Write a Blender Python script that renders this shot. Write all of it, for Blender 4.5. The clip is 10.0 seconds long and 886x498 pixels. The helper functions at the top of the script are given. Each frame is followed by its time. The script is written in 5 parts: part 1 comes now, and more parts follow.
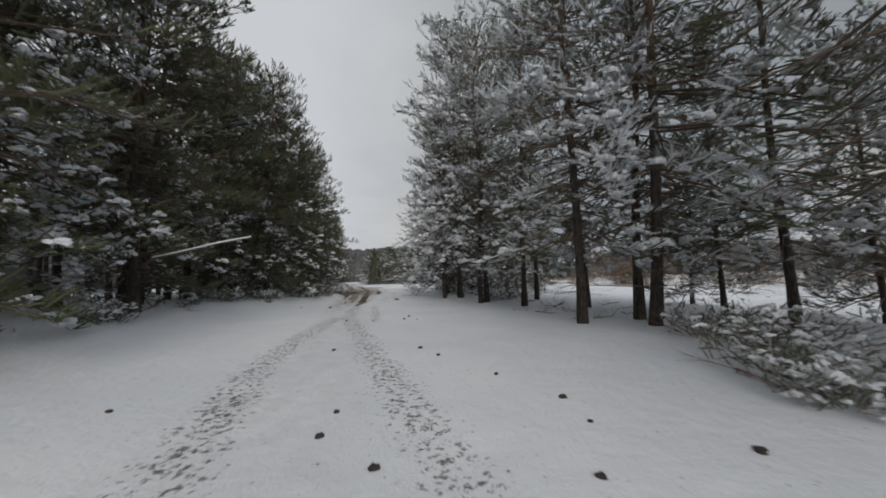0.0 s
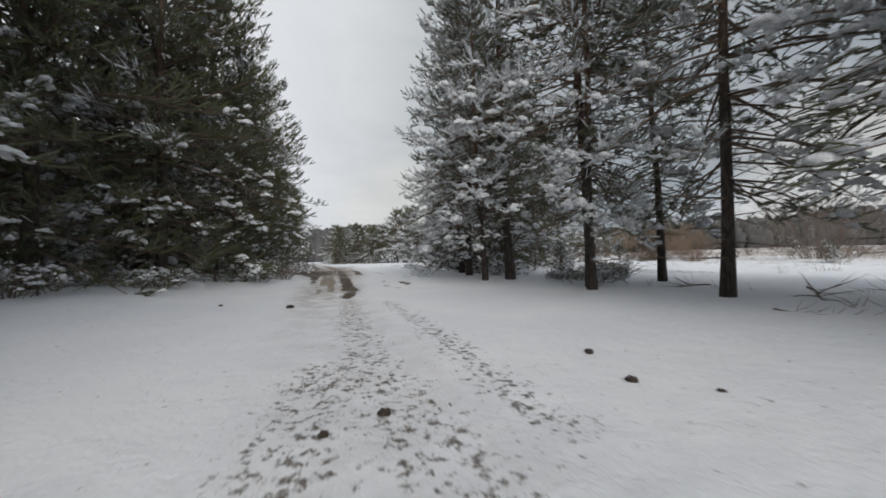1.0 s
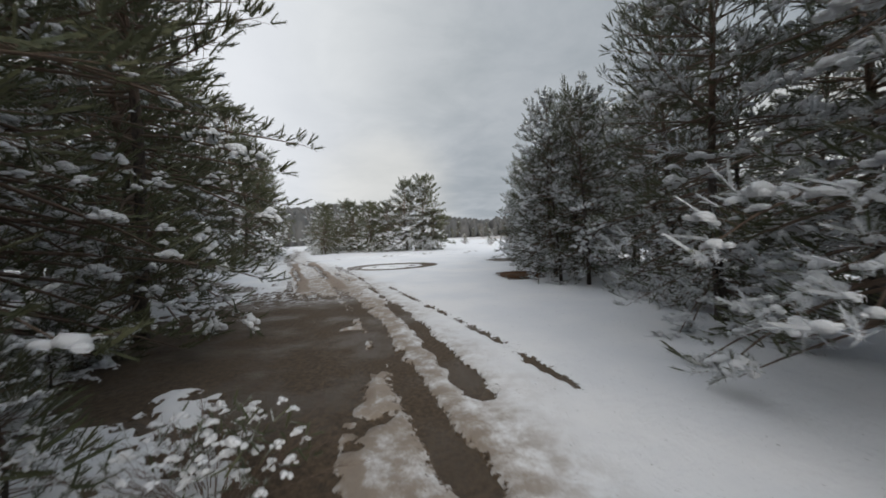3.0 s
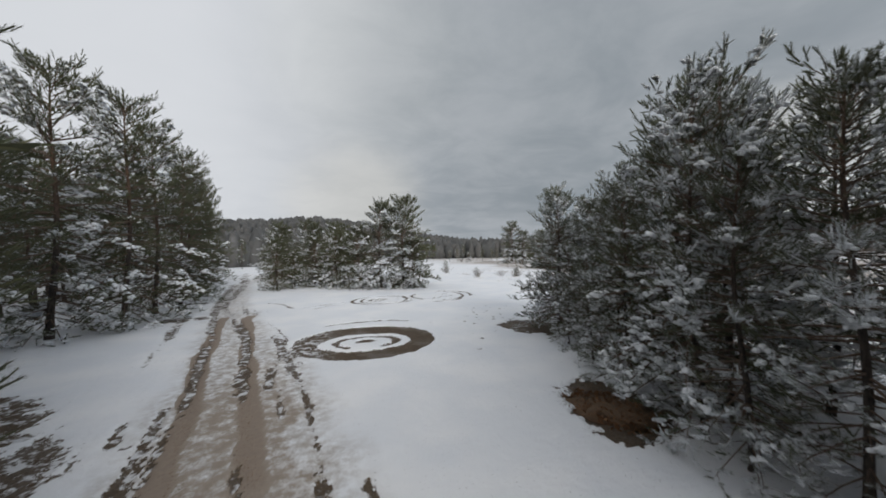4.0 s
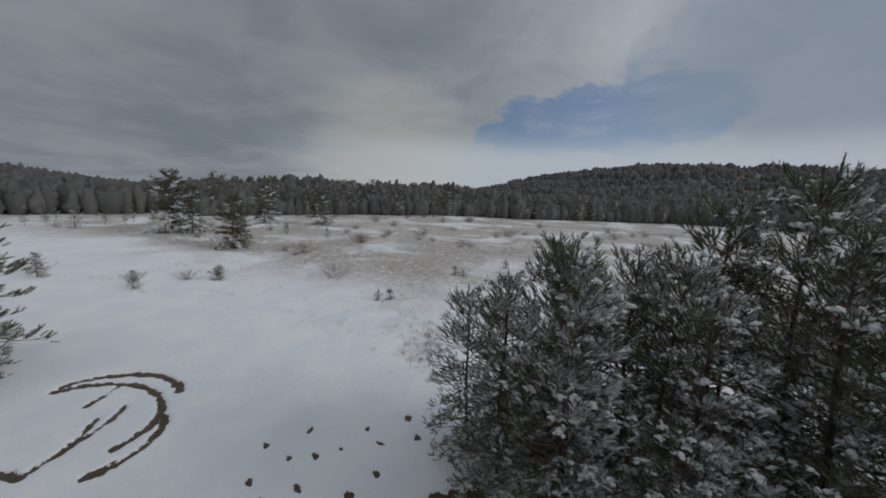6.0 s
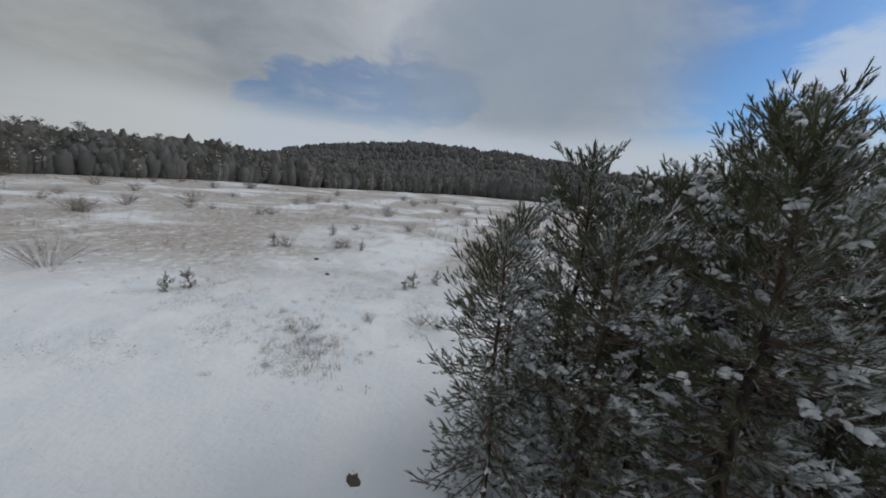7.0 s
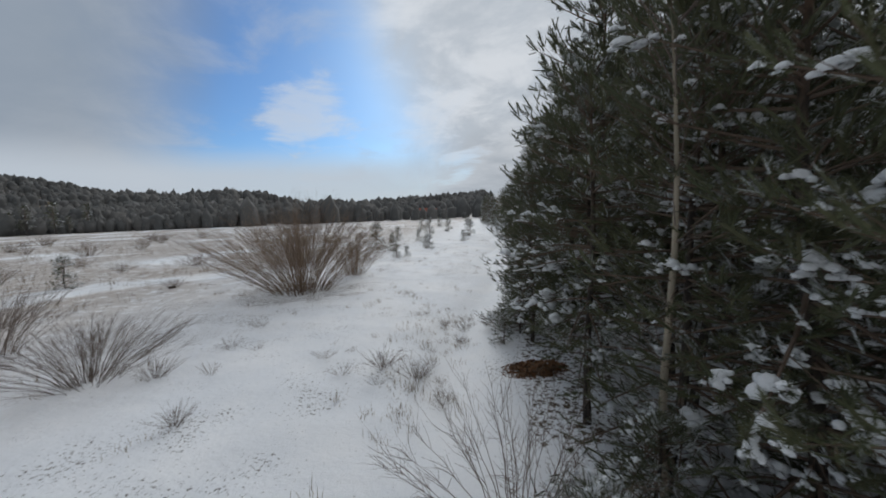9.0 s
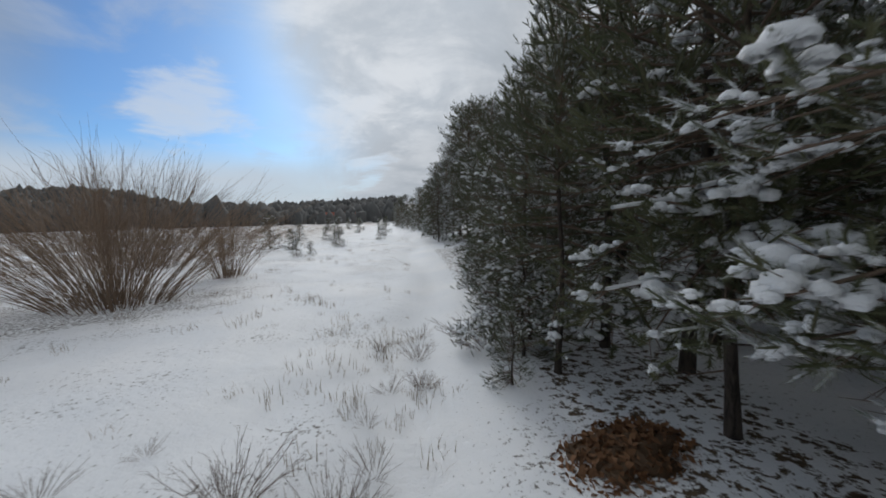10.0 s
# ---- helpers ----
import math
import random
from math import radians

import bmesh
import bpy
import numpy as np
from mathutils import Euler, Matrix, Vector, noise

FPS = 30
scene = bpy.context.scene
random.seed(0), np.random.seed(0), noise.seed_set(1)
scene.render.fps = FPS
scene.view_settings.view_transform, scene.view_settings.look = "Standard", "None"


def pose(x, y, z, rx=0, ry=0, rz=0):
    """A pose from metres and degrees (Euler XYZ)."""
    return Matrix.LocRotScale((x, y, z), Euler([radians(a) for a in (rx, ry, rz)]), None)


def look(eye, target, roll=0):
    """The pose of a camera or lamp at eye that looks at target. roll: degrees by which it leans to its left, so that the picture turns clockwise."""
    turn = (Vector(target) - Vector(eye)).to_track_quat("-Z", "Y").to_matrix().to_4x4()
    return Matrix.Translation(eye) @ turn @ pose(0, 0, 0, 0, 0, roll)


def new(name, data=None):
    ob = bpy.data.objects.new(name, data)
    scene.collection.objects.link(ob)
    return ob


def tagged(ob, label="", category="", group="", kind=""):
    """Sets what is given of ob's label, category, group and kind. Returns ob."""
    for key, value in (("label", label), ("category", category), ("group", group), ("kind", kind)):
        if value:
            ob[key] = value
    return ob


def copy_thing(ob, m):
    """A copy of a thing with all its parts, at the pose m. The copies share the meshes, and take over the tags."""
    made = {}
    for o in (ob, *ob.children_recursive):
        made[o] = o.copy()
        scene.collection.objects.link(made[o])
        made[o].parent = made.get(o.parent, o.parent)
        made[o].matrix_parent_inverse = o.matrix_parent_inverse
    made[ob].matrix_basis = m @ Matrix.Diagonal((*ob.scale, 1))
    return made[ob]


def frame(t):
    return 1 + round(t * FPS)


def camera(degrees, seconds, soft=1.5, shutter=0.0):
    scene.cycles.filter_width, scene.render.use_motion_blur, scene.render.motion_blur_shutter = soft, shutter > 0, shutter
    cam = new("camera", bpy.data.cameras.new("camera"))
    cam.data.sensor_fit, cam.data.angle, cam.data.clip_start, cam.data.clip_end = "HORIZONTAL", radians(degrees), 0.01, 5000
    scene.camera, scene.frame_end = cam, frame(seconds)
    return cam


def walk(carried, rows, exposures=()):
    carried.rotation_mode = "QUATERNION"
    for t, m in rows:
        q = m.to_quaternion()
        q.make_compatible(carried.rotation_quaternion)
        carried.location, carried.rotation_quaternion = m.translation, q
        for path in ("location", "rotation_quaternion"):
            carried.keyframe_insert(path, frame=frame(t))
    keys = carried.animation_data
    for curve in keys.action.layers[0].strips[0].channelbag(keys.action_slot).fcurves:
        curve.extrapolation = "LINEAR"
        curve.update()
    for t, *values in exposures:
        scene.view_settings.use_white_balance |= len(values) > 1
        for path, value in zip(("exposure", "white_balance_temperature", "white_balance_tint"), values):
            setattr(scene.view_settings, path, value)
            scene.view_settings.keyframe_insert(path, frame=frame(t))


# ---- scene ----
cam = camera(103.2, 10.0, soft=1.7, shutter=0.09)
PATH = [
    (0, (-0.126, -0.396, 1.281), (-0.044, 1.595, 1.444), -1.1),
    (0.2, (-0.521, 1.455, 1.191), (-0.424, 3.449, 1.306), -1.7),
    (0.5, (-1.587, 3.89, 0.998), (-1.354, 5.873, 1.106), -1.9),
    (1, (-2.546, 8.245, 0.942), (-2.251, 10.222, 0.988), -1.4),
    (1.5, (-3.291, 12.313, 1.165), (-2.988, 14.29, 1.153), -0.5),
    (2, (-3.932, 16.605, 1.653), (-3.637, 18.582, 1.579), -0.8),
    (2.2, (-4.181, 18.326, 1.701), (-3.892, 20.303, 1.63), -0.6),
    (3.3, (-6.013, 26.592, 2.758), (-5.597, 28.546, 2.666), -2.5),
    (3.5, (-5.882, 28.366, 3.12), (-5.444, 30.317, 3.055), -1.7),
    (4, (-5.567, 33.11, 4.493), (-5.014, 35.032, 4.487), -1.1),
    (4.5, (-5.354, 37.281, 6.199), (-4.58, 39.125, 6.203), -1.3),
    (5, (-4.899, 41.898, 7.725), (-3.732, 43.521, 7.658), -1.4),
    (5.5, (-4.172, 45.569, 8.595), (-2.623, 46.82, 8.402), 0.4),
    (5.7, (-3.783, 46.932, 8.703), (-2.098, 47.982, 8.464), 1.5),
    (6.8, (0.648, 53.673, 6.733), (2.6, 53.434, 6.369), 4.4),
    (7, (1.677, 54.532, 6.323), (3.586, 54.058, 5.96), 4.9),
    (7.5, (4.273, 55.582, 5.594), (5.976, 54.587, 5.261), 4.2),
    (8, (7.059, 55.686, 5.062), (8.359, 54.191, 4.79), 2.8),
    (8.5, (9.458, 54.706, 4.467), (10.287, 52.9, 4.243), 0.2),
    (9, (11.375, 53.086, 3.825), (11.697, 51.122, 3.625), -1.9),
    (9.5, (12.499, 50.647, 3.079), (12.487, 48.656, 2.891), -1.8),
    (10, (12.719, 47.985, 2.469), (12.532, 46.002, 2.294), -1.4),
]
walk(cam, [(t, look(eye, target, roll)) for t, eye, target, roll in PATH],
     exposures=[(0.0, 0.2, 6500, 10), (0.5, 0.53, 6500, 10), (1.0, 0.58, 6500, 10), (2.2, 0.54, 6500, 10), (3.5, 0.74, 6500, 10), (4.5, -0.1, 6450, 10),
                (5.0, -0.25, 6350, 9), (5.7, -0.3, 6300, 9), (7.0, -0.05, 6300, 9), (9.0, 0.05, 6300, 9), (10.0, 0.12, 6300, 9)])


# ---- light: broken winter cloud ----
world = bpy.data.worlds.new("winter_sky")
scene.world = world
world.use_nodes = True


def heading(yaw, elevation):
    """Unit vector for a compass turn (to the left of +y) and a height above the horizon, in degrees."""
    a, e = radians(yaw), radians(elevation)
    return (-math.sin(a) * math.cos(e), math.cos(a) * math.cos(e), math.sin(e))


class Nodes:
    """Short hand for building node trees."""

    def __init__(self, tree):
        self.tree = tree
        tree.nodes.clear()

    def add(self, kind, **settings):
        node = self.tree.nodes.new(kind)
        for key, value in settings.items():
            if key in ("operation", "blend_type", "data_type", "vector_type", "convert_from", "convert_to", "sky_type",
                       "sun_disc", "sun_elevation", "sun_rotation", "interpolation_type", "noise_dimensions", "clamp",
                       "air_density", "dust_density", "feature", "attribute_name", "use_clamp", "altitude"):
                setattr(node, key, value)
        return node

    def link(self, a, b):
        self.tree.links.new(a, b)

    def math(self, op, a, b=None, c=None, clamp=False):
        node = self.tree.nodes.new("ShaderNodeMath")
        node.operation, node.use_clamp = op, clamp
        for n, v in enumerate((a, b, c)):
            if v is None:
                continue
            if isinstance(v, (int, float)):
                node.inputs[n].default_value = v
            else:
                self.link(v, node.inputs[n])
        return node.outputs[0]

    def step(self, v, lo, hi):
        node = self.tree.nodes.new("ShaderNodeMapRange")
        node.interpolation_type = "SMOOTHSTEP"
        self.link(v, node.inputs["Value"])
        node.inputs["From Min"].default_value, node.inputs["From Max"].default_value = lo, hi
        return node.outputs["Result"]

    def mix(self, f, a, b):
        node = self.tree.nodes.new("ShaderNodeMix")
        node.data_type = "RGBA"
        for sock, v in ((node.inputs[0], f), (node.inputs[6], a), (node.inputs[7], b)):
            if isinstance(v, (int, float)):
                sock.default_value = v
            elif isinstance(v, tuple):
                sock.default_value = (*v, 1)
            else:
                self.link(v, sock)
        return node.outputs[2]

    def noise(self, vec, scale, detail=4, rough=0.55, distort=0.0):
        node = self.tree.nodes.new("ShaderNodeTexNoise")
        if vec is not None:
            self.link(vec, node.inputs["Vector"])
        node.inputs["Scale"].default_value, node.inputs["Detail"].default_value = scale, detail
        node.inputs["Roughness"].default_value, node.inputs["Distortion"].default_value = rough, distort
        return node.outputs["Fac"]

    def dot(self, vec, way):
        node = self.tree.nodes.new("ShaderNodeVectorMath")
        node.operation = "DOT_PRODUCT"
        self.link(vec, node.inputs[0])
        node.inputs[1].default_value = way
        return node.outputs["Value"]

    def out(self, kind, shader):
        node = self.tree.nodes.new(kind)
        self.link(shader, node.inputs["Surface"])


SUN_YAW, SUN_UP = 188, 27


def build_sky():
    n = Nodes(world.node_tree)
    way = n.add("ShaderNodeTexCoord").outputs["Generated"]
    norm = n.add("ShaderNodeVectorMath", operation="NORMALIZE")
    n.link(way, norm.inputs[0])
    way = norm.outputs["Vector"]
    sky = n.add("ShaderNodeTexSky", sky_type="NISHITA", sun_disc=False, sun_elevation=radians(SUN_UP), sun_rotation=radians(-SUN_YAW),
                air_density=1.0, dust_density=0.6)
    # clear air, as a share of the clear sky's own light
    clear = n.mix(1.0, (0, 0, 0), sky.outputs["Color"])
    gain = n.add("ShaderNodeVectorMath", operation="MULTIPLY")
    n.link(clear, gain.inputs[0])
    gain.inputs[1].default_value = (0.043, 0.068, 0.100)
    clear = gain.outputs["Vector"]
    # stretched coordinates, so that clouds flatten towards the horizon
    sep = n.add("ShaderNodeSeparateXYZ")
    n.link(way, sep.inputs[0])
    x, y, z = sep.outputs
    deep = n.math("MAXIMUM", n.math("ADD", z, 0.16), 0.05)
    comb = n.add("ShaderNodeCombineXYZ")
    n.link(n.math("DIVIDE", x, deep), comb.inputs[0])
    n.link(n.math("DIVIDE", y, deep), comb.inputs[1])
    flat = comb.outputs[0]
    big = n.noise(flat, 0.55, 5, 0.5)
    fine = n.noise(flat, 1.9, 6, 0.6, 0.4)
    rough = n.math("ADD", n.math("MULTIPLY", big, 0.6), n.math("MULTIPLY", fine, 0.4))
    wob = n.math("MULTIPLY", n.math("SUBTRACT", rough, 0.5), 0.22)

    soft = n.math("MULTIPLY", n.math("SUBTRACT", n.noise(way, 3.2, 6, 0.6, 0.6), 0.5), 0.10)

    def blob(yaw, up, inner, outer, ragged=1.0):
        edge = n.math("MULTIPLY", soft if outer > 20 else wob, ragged if outer > 20 else 0.5 * ragged)
        d = n.math("ADD", n.dot(way, heading(yaw, up)), edge)
        return n.step(d, math.cos(radians(outer)), math.cos(radians(inner)))

    # grey cloud sheet with lighter and darker folds
    grey = n.mix(n.step(rough, 0.36, 0.64), (0.40, 0.43, 0.47), (0.60, 0.62, 0.65))
    # pale sheet over the track, thinning towards the north-west
    grey = n.mix(n.math("MULTIPLY", blob(40, 30, 0, 85), 0.9), grey, (0.60, 0.62, 0.65))
    grey = n.mix(n.math("MULTIPLY", blob(-6, 28, 0.0, 18, 0.25), 0.45), grey, (0.82, 0.83, 0.81))
    # the dark snow cloud in the north-east
    grey = n.mix(n.math("MULTIPLY", blob(-40, 15, 0, 58), 0.9), grey, n.mix(n.step(rough, 0.38, 0.62), (0.205, 0.235, 0.26), (0.30, 0.325, 0.35)))
    # the gap of clear sky from east to south
    strip = n.math("MAXIMUM", blob(-79, 9.5, 0, 6), n.math("MAXIMUM", blob(-88, 11.5, 0, 6), blob(-98, 12.5, 0, 7)))
    hole = n.math("MAXIMUM", n.math("MULTIPLY", strip, 0.62), blob(-150, 18, 8, 25))
    hole = n.math("MAXIMUM", hole, n.math("MULTIPLY", blob(-171, 14, 1, 8), 0.5))
    hole = n.math("MULTIPLY", hole, n.math("SUBTRACT", 1.0, n.math("MULTIPLY", n.step(fine, 0.48, 0.70), 0.35)))
    col = n.mix(hole, grey, clear)
    # white heaps in the clear part
    white = n.mix(n.step(fine, 0.40, 0.62), (0.55, 0.59, 0.64), (0.76, 0.78, 0.81))
    col = n.mix(n.math("MULTIPLY", blob(-178, 27, 6, 21), 0.95), col, white)
    col = n.mix(n.math("MULTIPLY", blob(-151, 13.7, 0.0, 8.0), 0.6), col, (0.70, 0.74, 0.79))
    col = n.mix(n.math("MULTIPLY", blob(-116, 24, 4, 26), 0.85), col, (0.29, 0.345, 0.42))
    # bright band low over the hills
    low = n.math("ADD", z, n.math("MULTIPLY", wob, 0.35))
    band = n.math("MULTIPLY", n.step(low, 0.19, 0.10), n.step(n.dot(way, heading(-112, 4)), 0.25, 0.75))
    col = n.mix(n.math("MULTIPLY", band, 0.9), col, (0.58, 0.63, 0.69))
    glow = n.math("MAXIMUM", blob(-60, 4, 0, 16, 0.5), n.math("MULTIPLY", blob(-2, 5, 0, 14, 0.3), 0.8))
    col = n.mix(n.math("MULTIPLY", glow, 0.45), col, (0.62, 0.60, 0.54))
    # snow ground light below the horizon
    col = n.mix(n.step(z, 0.0, -0.12), col, (0.5, 0.5, 0.52))
    back = n.add("ShaderNodeBackground")
    n.link(col, back.inputs["Color"])
    back.inputs["Strength"].default_value = SKY
    n.out("ShaderNodeOutputWorld", back.outputs[0])


SKY = 0.85
build_sky()
sun_data = bpy.data.lights.new("sun", "SUN")
sun_data.energy, sun_data.angle, sun_data.color = 1.25, radians(30), (1.0, 0.96, 0.90)
sun = new("sun", sun_data)
sun.matrix_world = look(Vector(heading(SUN_YAW, SUN_UP)) * 100, (0, 0, 0))


# ---- materials ----
def material(name, build, displace=False):
    mat = bpy.data.materials.new(name)
    mat.use_nodes = True
    n = Nodes(mat.node_tree)
    bsdf = n.add("ShaderNodeBsdfPrincipled")
    build(n, bsdf)
    n.out("ShaderNodeOutputMaterial", bsdf.outputs[0])
    return mat


def bump(n, bsdf, height, strength, distance):
    node = n.add("ShaderNodeBump")
    node.inputs["Strength"].default_value, node.inputs["Distance"].default_value = strength, distance
    n.link(height, node.inputs["Height"])
    n.link(node.outputs[0], bsdf.inputs["Normal"])


def where(n):
    return n.add("ShaderNodeNewGeometry").outputs["Position"]


def snow_field(n, b):
    p = where(n)
    old = n.noise(p, 0.35, 5)
    grit = n.noise(p, 38, 3, 0.7)
    col = n.mix(n.step(old, 0.35, 0.7), (0.78, 0.80, 0.83), (0.86, 0.865, 0.875))
    # specks of litter blown over the snow
    bits = n.add("ShaderNodeAttribute", attribute_name="debris").outputs["Fac"]
    crumbs = n.noise(p, 15, 7, 0.75)
    speck = n.step(n.math("ADD", crumbs, n.math("MULTIPLY", bits, 0.15)), 0.62, 0.69)
    col = n.mix(n.math("MULTIPLY", speck, 0.9), col, n.mix(n.noise(p, 31, 3), (0.030, 0.025, 0.02), (0.12, 0.095, 0.065)))
    sep = n.add("ShaderNodeSeparateXYZ")
    n.link(p, sep.inputs[0])
    # meadow straw showing through thin snow
    thin = n.math("MULTIPLY", n.step(sep.outputs[0], 16, 34), n.step(n.noise(p, 0.07, 4, 0.6, 0.6), 0.34, 0.54))
    thin = n.math("MULTIPLY", thin, n.step(n.noise(p, 1.6, 7, 0.8), 0.34, 0.52))
    col = n.mix(n.math("MULTIPLY", thin, 0.75), col, n.mix(n.noise(p, 6, 3), (0.20, 0.15, 0.11), (0.38, 0.30, 0.225)))
    # meltwater and mud thrown out of the ruts
    dirt = n.add("ShaderNodeAttribute", attribute_name="dirt").outputs["Fac"]
    mud = n.math("MULTIPLY", dirt, n.step(n.math("ADD", n.noise(p, 3.2, 6, 0.7), n.step(dirt, 0.95, 1.2)), 0.30, 0.68), None, True)
    col = n.mix(n.math("MULTIPLY", mud, 0.88), col, n.mix(n.noise(p, 9, 4, 0.7), n.mix(n.step(dirt, 0.9, 1.2), (0.17, 0.125, 0.085), (0.12, 0.078, 0.045)), n.mix(n.step(dirt, 0.9, 1.2), (0.36, 0.29, 0.215), (0.27, 0.185, 0.115))))
    # soil showing in ragged flecks where the snow is worn thin
    worn = n.add("ShaderNodeAttribute", attribute_name="worn").outputs["Fac"]
    tear = n.step(n.noise(p, 7.5, 7, 0.72), 0.30, 0.70)
    bare = n.step(n.math("MULTIPLY", worn, n.math("MULTIPLY", tear, 1.7)), 0.19, 0.27)
    col = n.mix(bare, col, n.mix(n.step(n.noise(p, 14, 6, 0.7), 0.3, 0.72), (0.045, 0.032, 0.021), (0.140, 0.098, 0.060)))
    # forest floor on the hills
    col = n.mix(n.step(sep.outputs[2], 1.0, 3.0), col, n.mix(n.noise(p, 0.12, 5, 0.7), (0.10, 0.095, 0.09), (0.24, 0.235, 0.235)))
    n.link(col, b.inputs["Base Color"])
    b.inputs["Roughness"].default_value = 0.75
    b.inputs["Specular IOR Level"].default_value = 0.25
    h = n.math("ADD", n.math("MULTIPLY", grit, 0.25), n.noise(p, 4.5, 6, 0.65))
    bump(n, b, h, 0.5, 0.07)


def snow_heap(n, b):
    p = where(n)
    col = n.mix(n.noise(p, 3.0, 3), (0.80, 0.82, 0.85), (0.88, 0.885, 0.89))
    n.link(col, b.inputs["Base Color"])
    b.inputs["Roughness"].default_value = 0.8
    b.inputs["Specular IOR Level"].default_value = 0.2
    bump(n, b, n.noise(p, 16, 5, 0.65), 0.7, 0.06)


def soil(n, b):
    p = where(n)
    wet = n.noise(p, 0.6, 4)
    clod = n.noise(p, 14, 6, 0.7)
    col = n.mix(n.step(clod, 0.3, 0.72), (0.045, 0.032, 0.021), (0.140, 0.098, 0.060))
    col = n.mix(n.math("MULTIPLY", n.step(wet, 0.5, 0.68), 0.6), col, (0.080, 0.054, 0.033))
    # straw of last summer away from the track
    straw = n.mix(n.noise(p, 22, 4, 0.7), (0.10, 0.075, 0.045), (0.30, 0.24, 0.15))
    sep = n.add("ShaderNodeSeparateXYZ")
    n.link(p, sep.inputs[0])
    col = n.mix(n.step(n.math("ADD", sep.outputs[0], n.math("MULTIPLY", wet, 3)), 9, 13), col, straw)
    # remains of snow between the clods on the verge
    rest = n.math("MULTIPLY", n.step(n.noise(p, 2.3, 7, 0.72), 0.50, 0.56), n.step(n.math("MULTIPLY", sep.outputs[0], -1.0), 5.6, 7.2))
    rest = n.math("MULTIPLY", rest, n.step(sep.outputs[1], 36.5, 39.5))
    col = n.mix(n.math("MULTIPLY", rest, 0.9), col, (0.74, 0.75, 0.77))
    n.link(col, b.inputs["Base Color"])
    n.link(n.math("SUBTRACT", 0.9, n.math("MULTIPLY", n.step(wet, 0.42, 0.66), 0.5)), b.inputs["Roughness"])
    bump(n, b, n.math("ADD", clod, n.math("MULTIPLY", n.noise(p, 60, 3), 0.35)), 0.8, 0.05)


WIND = (-0.55, -0.75, 0.35)


def needles(n, b, shelter=0.0):
    p = where(n)
    rnd = n.add("ShaderNodeObjectInfo").outputs["Random"]
    isle = n.add("ShaderNodeNewGeometry").outputs["Random Per Island"]
    col = n.mix(n.noise(p, 1.3, 3), (0.056, 0.070, 0.036), (0.112, 0.126, 0.062))
    col = n.mix(n.math("MULTIPLY", isle, 0.5), col, (0.150, 0.128, 0.066))
    col = n.mix(n.math("MULTIPLY", rnd, 0.3), col, (0.052, 0.058, 0.042))
    # wind-driven snow clings to the weather side of the crowns
    local = n.add("ShaderNodeTexCoord").outputs["Object"]
    turn = n.add("ShaderNodeVectorTransform", vector_type="VECTOR", convert_from="OBJECT", convert_to="WORLD")
    n.link(local, turn.inputs[0])
    flat = n.add("ShaderNodeVectorMath", operation="MULTIPLY")
    n.link(turn.outputs[0], flat.inputs[0])
    flat.inputs[1].default_value = (1, 1, 0)
    side = n.dot(flat.outputs[0], WIND)
    cling = n.math("ADD", n.math("MULTIPLY", side, 0.14), n.noise(p, 3.2, 4, 0.65))
    face = n.add("ShaderNodeSeparateXYZ")
    n.link(n.add("ShaderNodeNewGeometry").outputs["Normal"], face.inputs[0])
    cling = n.math("ADD", cling, n.math("ADD", n.math("MULTIPLY", isle, 0.16), n.math("MULTIPLY", face.outputs[2], 0.12)))
    col = n.mix(n.math("MULTIPLY", n.step(cling, 0.58 + shelter, 0.80 + shelter), 0.88), col, (0.74, 0.76, 0.79))
    n.link(col, b.inputs["Base Color"])
    b.inputs["Roughness"].default_value = 0.6
    b.inputs["Specular IOR Level"].default_value = 0.3


def bark(n, b):
    local = n.add("ShaderNodeTexCoord").outputs["Object"]
    squash = n.add("ShaderNodeVectorMath", operation="MULTIPLY")
    n.link(local, squash.inputs[0])
    squash.inputs[1].default_value = (1, 1, 0.28)
    plate = n.noise(squash.outputs[0], 16, 5, 0.65, 0.4)
    sep = n.add("ShaderNodeSeparateXYZ")
    n.link(local, sep.inputs[0])
    upper = n.step(n.math("ADD", sep.outputs[2], n.math("MULTIPLY", plate, 3)), 5.0, 9.5)
    low = n.mix(n.step(plate, 0.35, 0.62), (0.020, 0.016, 0.013), (0.075, 0.058, 0.047))
    high = n.mix(n.step(plate, 0.35, 0.62), (0.07, 0.042, 0.026), (0.16, 0.095, 0.058))
    col = n.mix(upper, low, high)
    n.link(col, b.inputs["Base Color"])
    b.inputs["Roughness"].default_value = 0.9
    bump(n, b, plate, 0.9, 0.04)


def plain(dark, light, scale, rough=0.85, strength=0.5):
    def build(n, b):
        p = where(n)
        col = n.mix(n.noise(p, scale, 4, 0.65), dark, light)
        isle = n.add("ShaderNodeNewGeometry").outputs["Random Per Island"]
        col = n.mix(n.math("MULTIPLY", isle, 0.5), col, light)
        n.link(col, b.inputs["Base Color"])
        b.inputs["Roughness"].default_value = rough
        bump(n, b, n.noise(p, scale * 4, 4), strength, 0.03)
    return build


